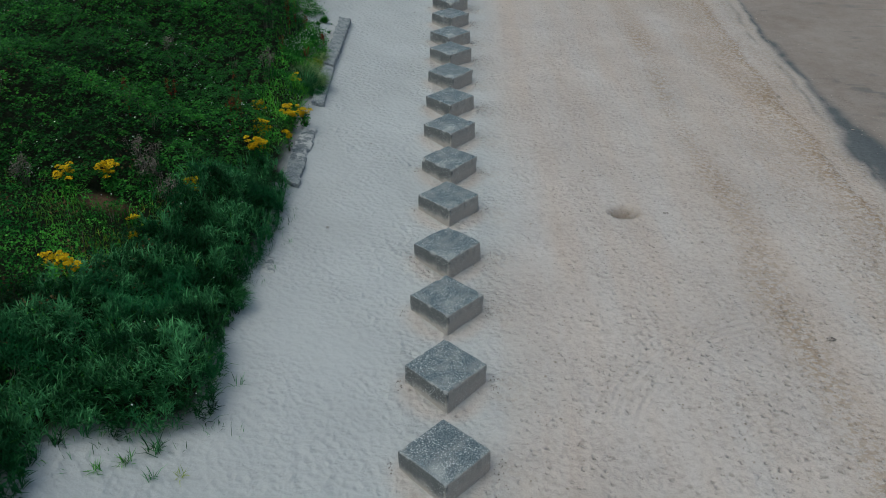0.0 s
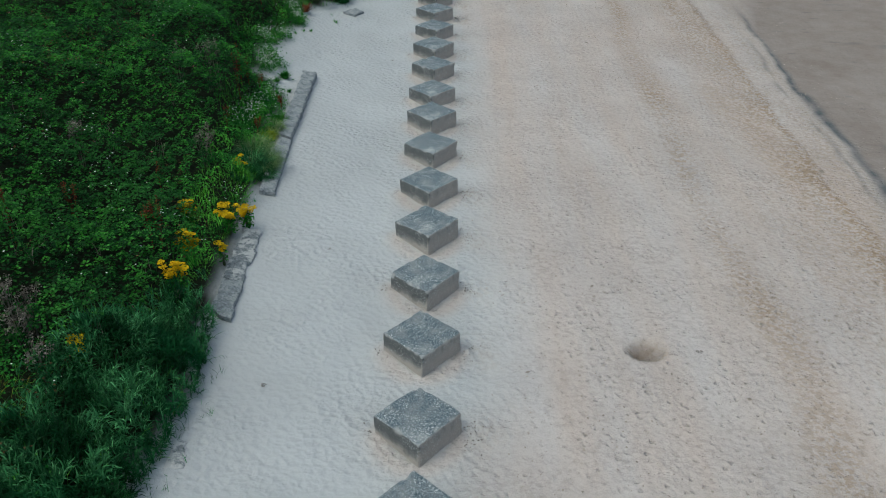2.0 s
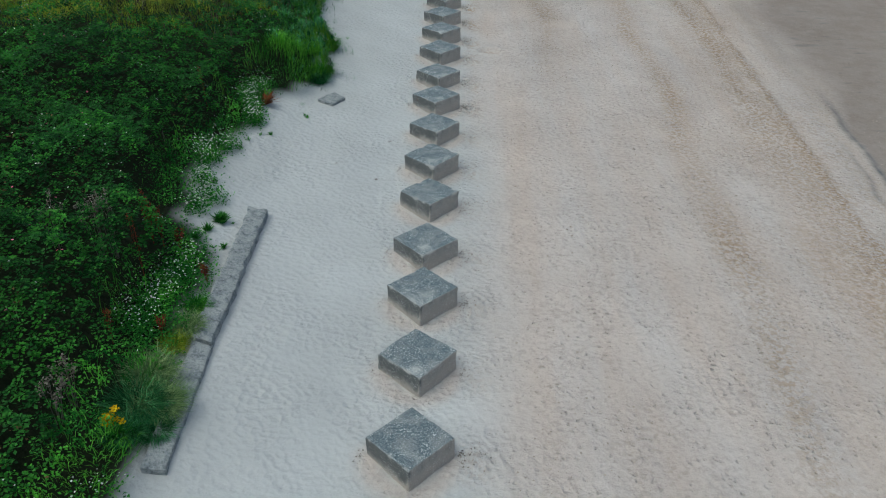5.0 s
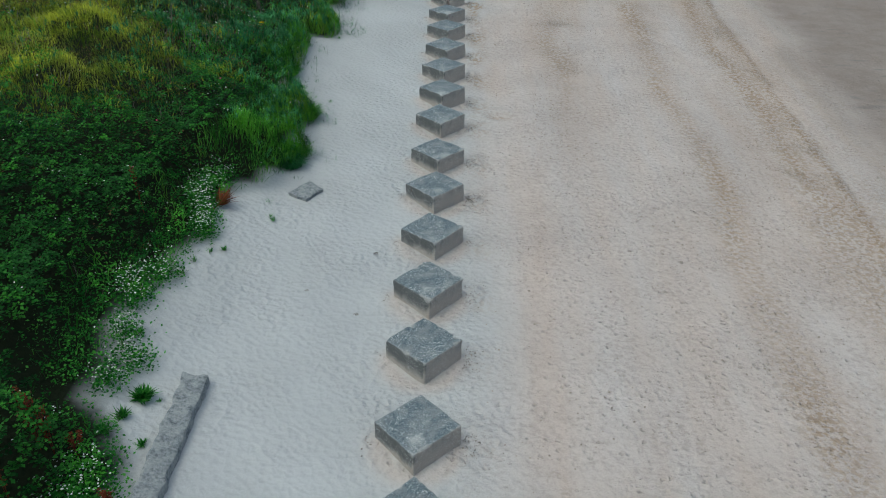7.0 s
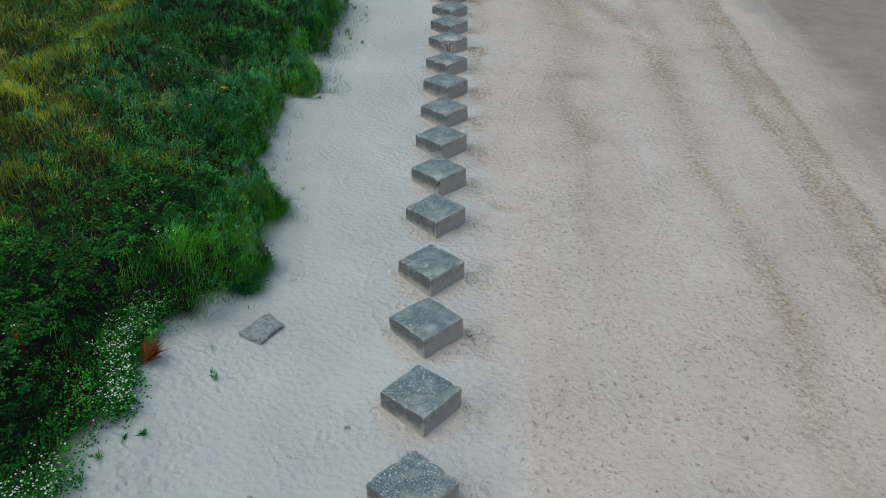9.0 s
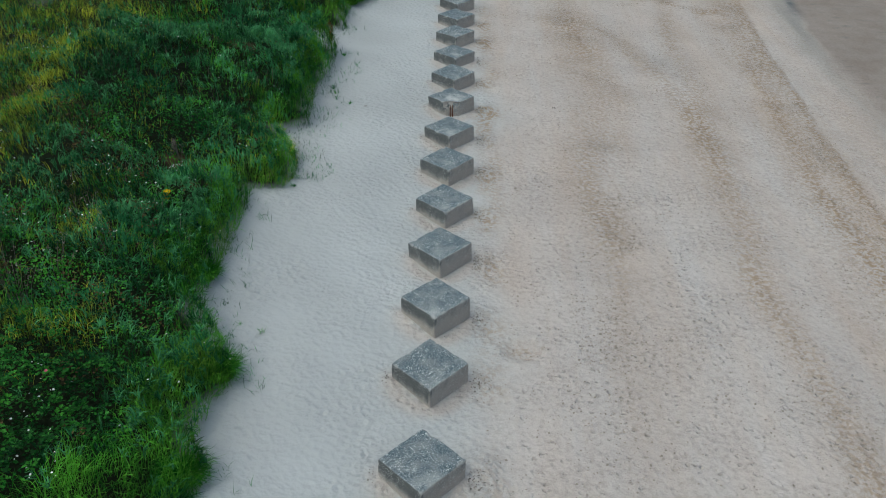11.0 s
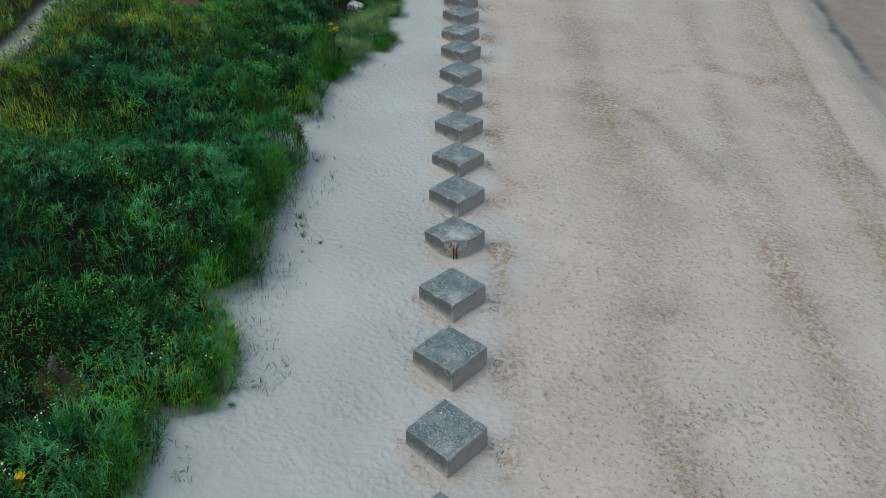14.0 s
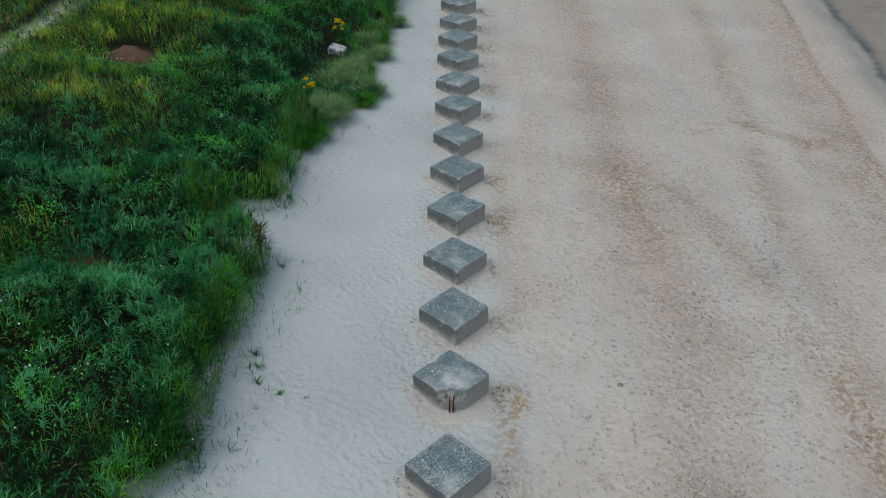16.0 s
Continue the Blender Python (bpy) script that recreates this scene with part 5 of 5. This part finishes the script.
# earth heap on the dune
u, w = np.meshgrid(np.linspace(0, 1, 15), np.arange(32) * 2 * np.pi / 32, indexing="ij")
hx, hy = 0.85 * u * np.cos(w), 0.65 * u * np.sin(w)
hz = ground_z(hx - 10.25, hy + 67.2) + 0.5 * (1 - u ** 1.6) + 0.18 * (grain(hx, hy, 0.16, 40) - 0.5) - 0.08
idx = (np.arange(14)[:, None] * 32 + np.arange(32)[None])
nxt = (np.arange(14)[:, None] * 32 + (np.arange(32)[None] + 1) % 32)
me = mesh_of("earth_heap", np.stack([hx, hy, hz], -1), [np.stack([idx, idx + 32, nxt + 32, nxt], -1).reshape(-1, 4)], EARTH, True)
ob = new("earth_heap", me)
ob.location = (-10.25, 67.2, 0)
tagged(ob, "bare red-brown earth heap in the green growth", "earth heap")


# ---- small plants on the sand ----
def seedling(place, size, count, mat, name="seedling", label="small dark green weed growing out of bare sand"):
    x, y = place
    n = count
    a = rng.uniform(0, 6.28, n)
    v, f = blades(rng.normal(0, size * 0.12, n), rng.normal(0, size * 0.12, n), np.full(n, -0.01), rng.uniform(0.5, 1.0, n) * size, rng.uniform(0.06, 0.12, n) * size * (1.0 if mat is HERB else 0.45), rng.uniform(0.2, 1.1, n), rng.uniform(0, 0.7, n), a)
    ob = new(name, mesh_of(name, v, f, mat))
    ob.location = (x, y, float(ground_z(x, y)))
    tagged(ob, label, "weed", "weeds on the sand")


for x, y, size, count, mat in ((-4.88, 32.9, 0.16, 26, HERB), (-4.62, 33.1, 0.18, 34, HERB), (-4.85, 4.6, 0.3, 30, GREEN), (-4.0, 4.55, 0.25, 18, DRY), (-4.77, 27.95, 0.34, 220, HERB), (-4.95, 27.4, 0.25, 90, HERB), (-5.1, 26.95, 0.25, 90, HERB), (-4.5, 28.0, 0.12, 20, HERB),
                               (-4.45, 26.9, 0.2, 46, HERB), (-4.16, 49.1, 0.17, 26, HERB), (-4.07, 42.85, 0.16, 14, GREEN), (-3.58, 42.75, 0.2, 22, GREEN), (-3.95, 35.0, 0.16, 14, HERB), (-3.85, 34.85, 0.2, 18, HERB),
                               (-4.15, 35.7, 0.2, 16, LYME), (-5.2, 31.9, 0.2, 40, GREEN), (-5.35, 29.6, 0.22, 40, GREEN), (-5.1, 32.4, 0.2, 40, GREEN), (-3.48, 55.1, 0.18, 20, HERB), (-3.3, 53.9, 0.1, 8, HERB),
                               (-3.55, 6.9, 0.28, 14, LYME), (-4.4, 4.4, 0.3, 16, LYME), (-5.2, 4.3, 0.3, 22, GREEN), (-4.5, 5.0, 0.42, 40, LYME), (-3.45, 12.0, 0.2, 10, LYME), (-3.7, 37.9, 0.22, 26, LYME), (-3.2, 67.4, 0.2, 14, STRAW), (-4.2, 56.1, 0.3, 30, LYME), (-4.05, 55.75, 0.28, 24, GREEN), (-3.97, 55.3, 0.26, 22, LYME), (-3.85, 54.6, 0.18, 14, LYME), (-4.3, 59.3, 0.2, 16, HERB)):
    seedling((x, y), size, count, mat)

# thin sprigs creeping out of the dune foot
xs, ys = [], []
for y0, y1, reach, count in ((3.5, 6.0, 0.9, 40), (10.0, 14.0, 0.5, 60), (37.0, 48.0, 0.8, 240), (49.5, 58.5, 1.1, 420), (58.5, 68.0, 0.9, 260), (69.0, 80.0, 0.5, 80)):
    yy = rng.uniform(y0, y1, count)
    xs.append(edge_x(yy) - 0.1 + reach * rng.random(count) ** 1.8)
    ys.append(yy)
xs, ys = np.concatenate(xs), np.concatenate(ys)
keep = grain(xs, ys, 0.8, 44) > 0.42
xs, ys = np.repeat(xs[keep], 3), np.repeat(ys[keep], 3)
n = len(xs)
xs, ys = xs + rng.normal(0, 0.03, n), ys + rng.normal(0, 0.03, n)
v, f = blades(xs, ys, ground_z(xs, ys) - 0.02, rng.uniform(0.08, 0.3, n), rng.uniform(0.006, 0.014, n), rng.uniform(0.1, 1.0, n), rng.uniform(0, 0.8, n))
tagged(new("sparse_grass", mesh_of("sparse_grass", v, f, LYME)), "thin scattered grass sprigs creeping onto the sand", "grass", kind="stuff")

# weed and shell litter on the seaward sand, some flecks standing for pit shade
n = 150000
x, y = rng.uniform(0.9, 15.5, n), rng.uniform(2, 88, n)
line = x - ledge_x(y)
want = 0.34 + 0.6 * step(line, -2.6, -0.2) * (1 - step(line, 0.0, 0.3)) * (0.4 + 0.6 * grain(x, y, 2.0, 13))
want = want + 0.7 * np.exp(-((x - streak_a(y) - 0.7 * (grain(x, y, 4, 14) - 0.5)) / 0.6) ** 2) + 0.6 * np.exp(-((x - streak_b(y)) / 1.1) ** 2) * step(y, 40, 50) + 0.7 * np.exp(-((x - streak_c(y)) / 0.7) ** 2) * step(y, 49, 55) * (1 - step(y, 64.5, 66.5))
want = 0.75 * want * step(grain(x, y, 1.6, 50), 0.15, 0.7) * step(x - row_x(y), 0.8, 2.6)
keep = rng.random(n) < want
x, y = x[keep], y[keep]
n = len(x)
size = rng.gamma(2.2, 0.010, n) + 0.012
v, f = leaflets(np.stack([x, y, ground_z(x, y) + 0.012], 1), rng.normal(0.0, 0.22, n), size, rng.uniform(0, 6.28, n))
tagged(new("beach_flecks", mesh_of("beach_flecks", v, f, WEED_PIT)), "small dark flecks of seaweed, shell and pit shade strewn over the sand", "seaweed litter", kind="stuff")

# larger scraps of weed in streaks along the upper beach
n = 120000
x, y = rng.uniform(1.2, 13.0, n), rng.uniform(34, 88, n)
band = 0.10 + 0.8 * np.exp(-((x - streak_b(y) - 0.9 * (grain(x, y, 5, 16) - 0.5)) / 0.9) ** 2) * step(y, 38, 48) + 0.5 * step(x - ledge_x(y), -3.0, -0.5) * (1 - step(x - ledge_x(y), 0.0, 0.3)) + 0.7 * np.exp(-((x - streak_c(y)) / 0.7) ** 2) * step(y, 49, 55) * (1 - step(y, 64.5, 66.5))
band = band + 0.9 * np.exp(-((y - 69.2 - 0.6 * np.sin(x * 1.6) + 0.12 * (x - 9)) / 0.45) ** 2) * step(x, 6.5, 8.5)
keep = rng.random(n) < band * step(grain(x * 0.5, y, 0.7, 58), 0.3, 0.9) * step(x - row_x(y), 1.0, 2.0)
x, y = x[keep], y[keep]
n = len(x)
v, f = leaflets(np.stack([x, y, ground_z(x, y) + 0.014], 1), rng.normal(0.0, 0.2, n), rng.uniform(0.03, 0.075, n), rng.normal(0, 0.9, n))
tagged(new("weed_scraps", mesh_of("weed_scraps", v, f, WEED_PIT)), "brown weed scraps lying in streaks on the upper beach", "seaweed litter", kind="stuff")

# clumps of weed caught on the seaward side of the blocks
xs, ys = [], []
for i, by in enumerate(BLOCK_Y):
    m = (30 + (i * 7) % 26) * (1 if by < 36 else 2)
    xs.append(row_x(by) + 0.84 + np.abs(rng.normal(0, 0.2, m)))
    ys.append(by - 0.05 + rng.normal(0, 0.17, m))
    m = 8 + (i * 5) % 9
    xs.append(row_x(by) - 0.86 - np.abs(rng.normal(0, 0.08, m)))
    ys.append(by - 0.1 + rng.normal(0, 0.12, m))
xs, ys = np.concatenate(xs), np.concatenate(ys)
n = len(xs)
v, f = leaflets(np.stack([xs, ys, ground_z(xs, ys) + 0.015], 1), rng.normal(0, 0.4, n), rng.uniform(0.018, 0.055, n), rng.uniform(0, 6.28, n))
tagged(new("seaweed_scraps", mesh_of("seaweed_scraps", v, f, DARK_WEED)), "dark seaweed scraps caught beside the concrete blocks", "seaweed litter", kind="stuff")


def weed_clump(place, size):
    x, y = place
    n = 46
    a, r = rng.uniform(0, 6.28, n), size * np.sqrt(rng.random(n))
    c = np.stack([r * np.cos(a), 0.7 * r * np.sin(a), 0.012 + rng.uniform(0, 0.35, n) * (size - r)], 1)
    v, f = leaflets(c, rng.normal(0, 0.4, n), rng.uniform(0.3, 0.6, n) * size, a + rng.normal(0, 0.7, n))
    ob = new("seaweed_clump", mesh_of("seaweed_clump", v, f, DARK_WEED))
    ob.location = (x, y, float(ground_z(x, y)))
    tagged(ob, "small dark clump of dry seaweed lying on bare sand", "seaweed", "loose seaweed clumps")


for x, y, size in ((6.02, 14.49, 0.06), (-2.07, 17.92, 0.05), (8.46, 9.25, 0.08), (-2.7, 12.91, 0.05), (3.42, 56.18, 0.06), (-2.96, 55.07, 0.05), (6.33, 34.45, 0.06), (-2.56, 32.15, 0.04), (-1.39, 31.59, 0.05), (-1.19, 34.04, 0.05)):
    weed_clump((x, y), size)
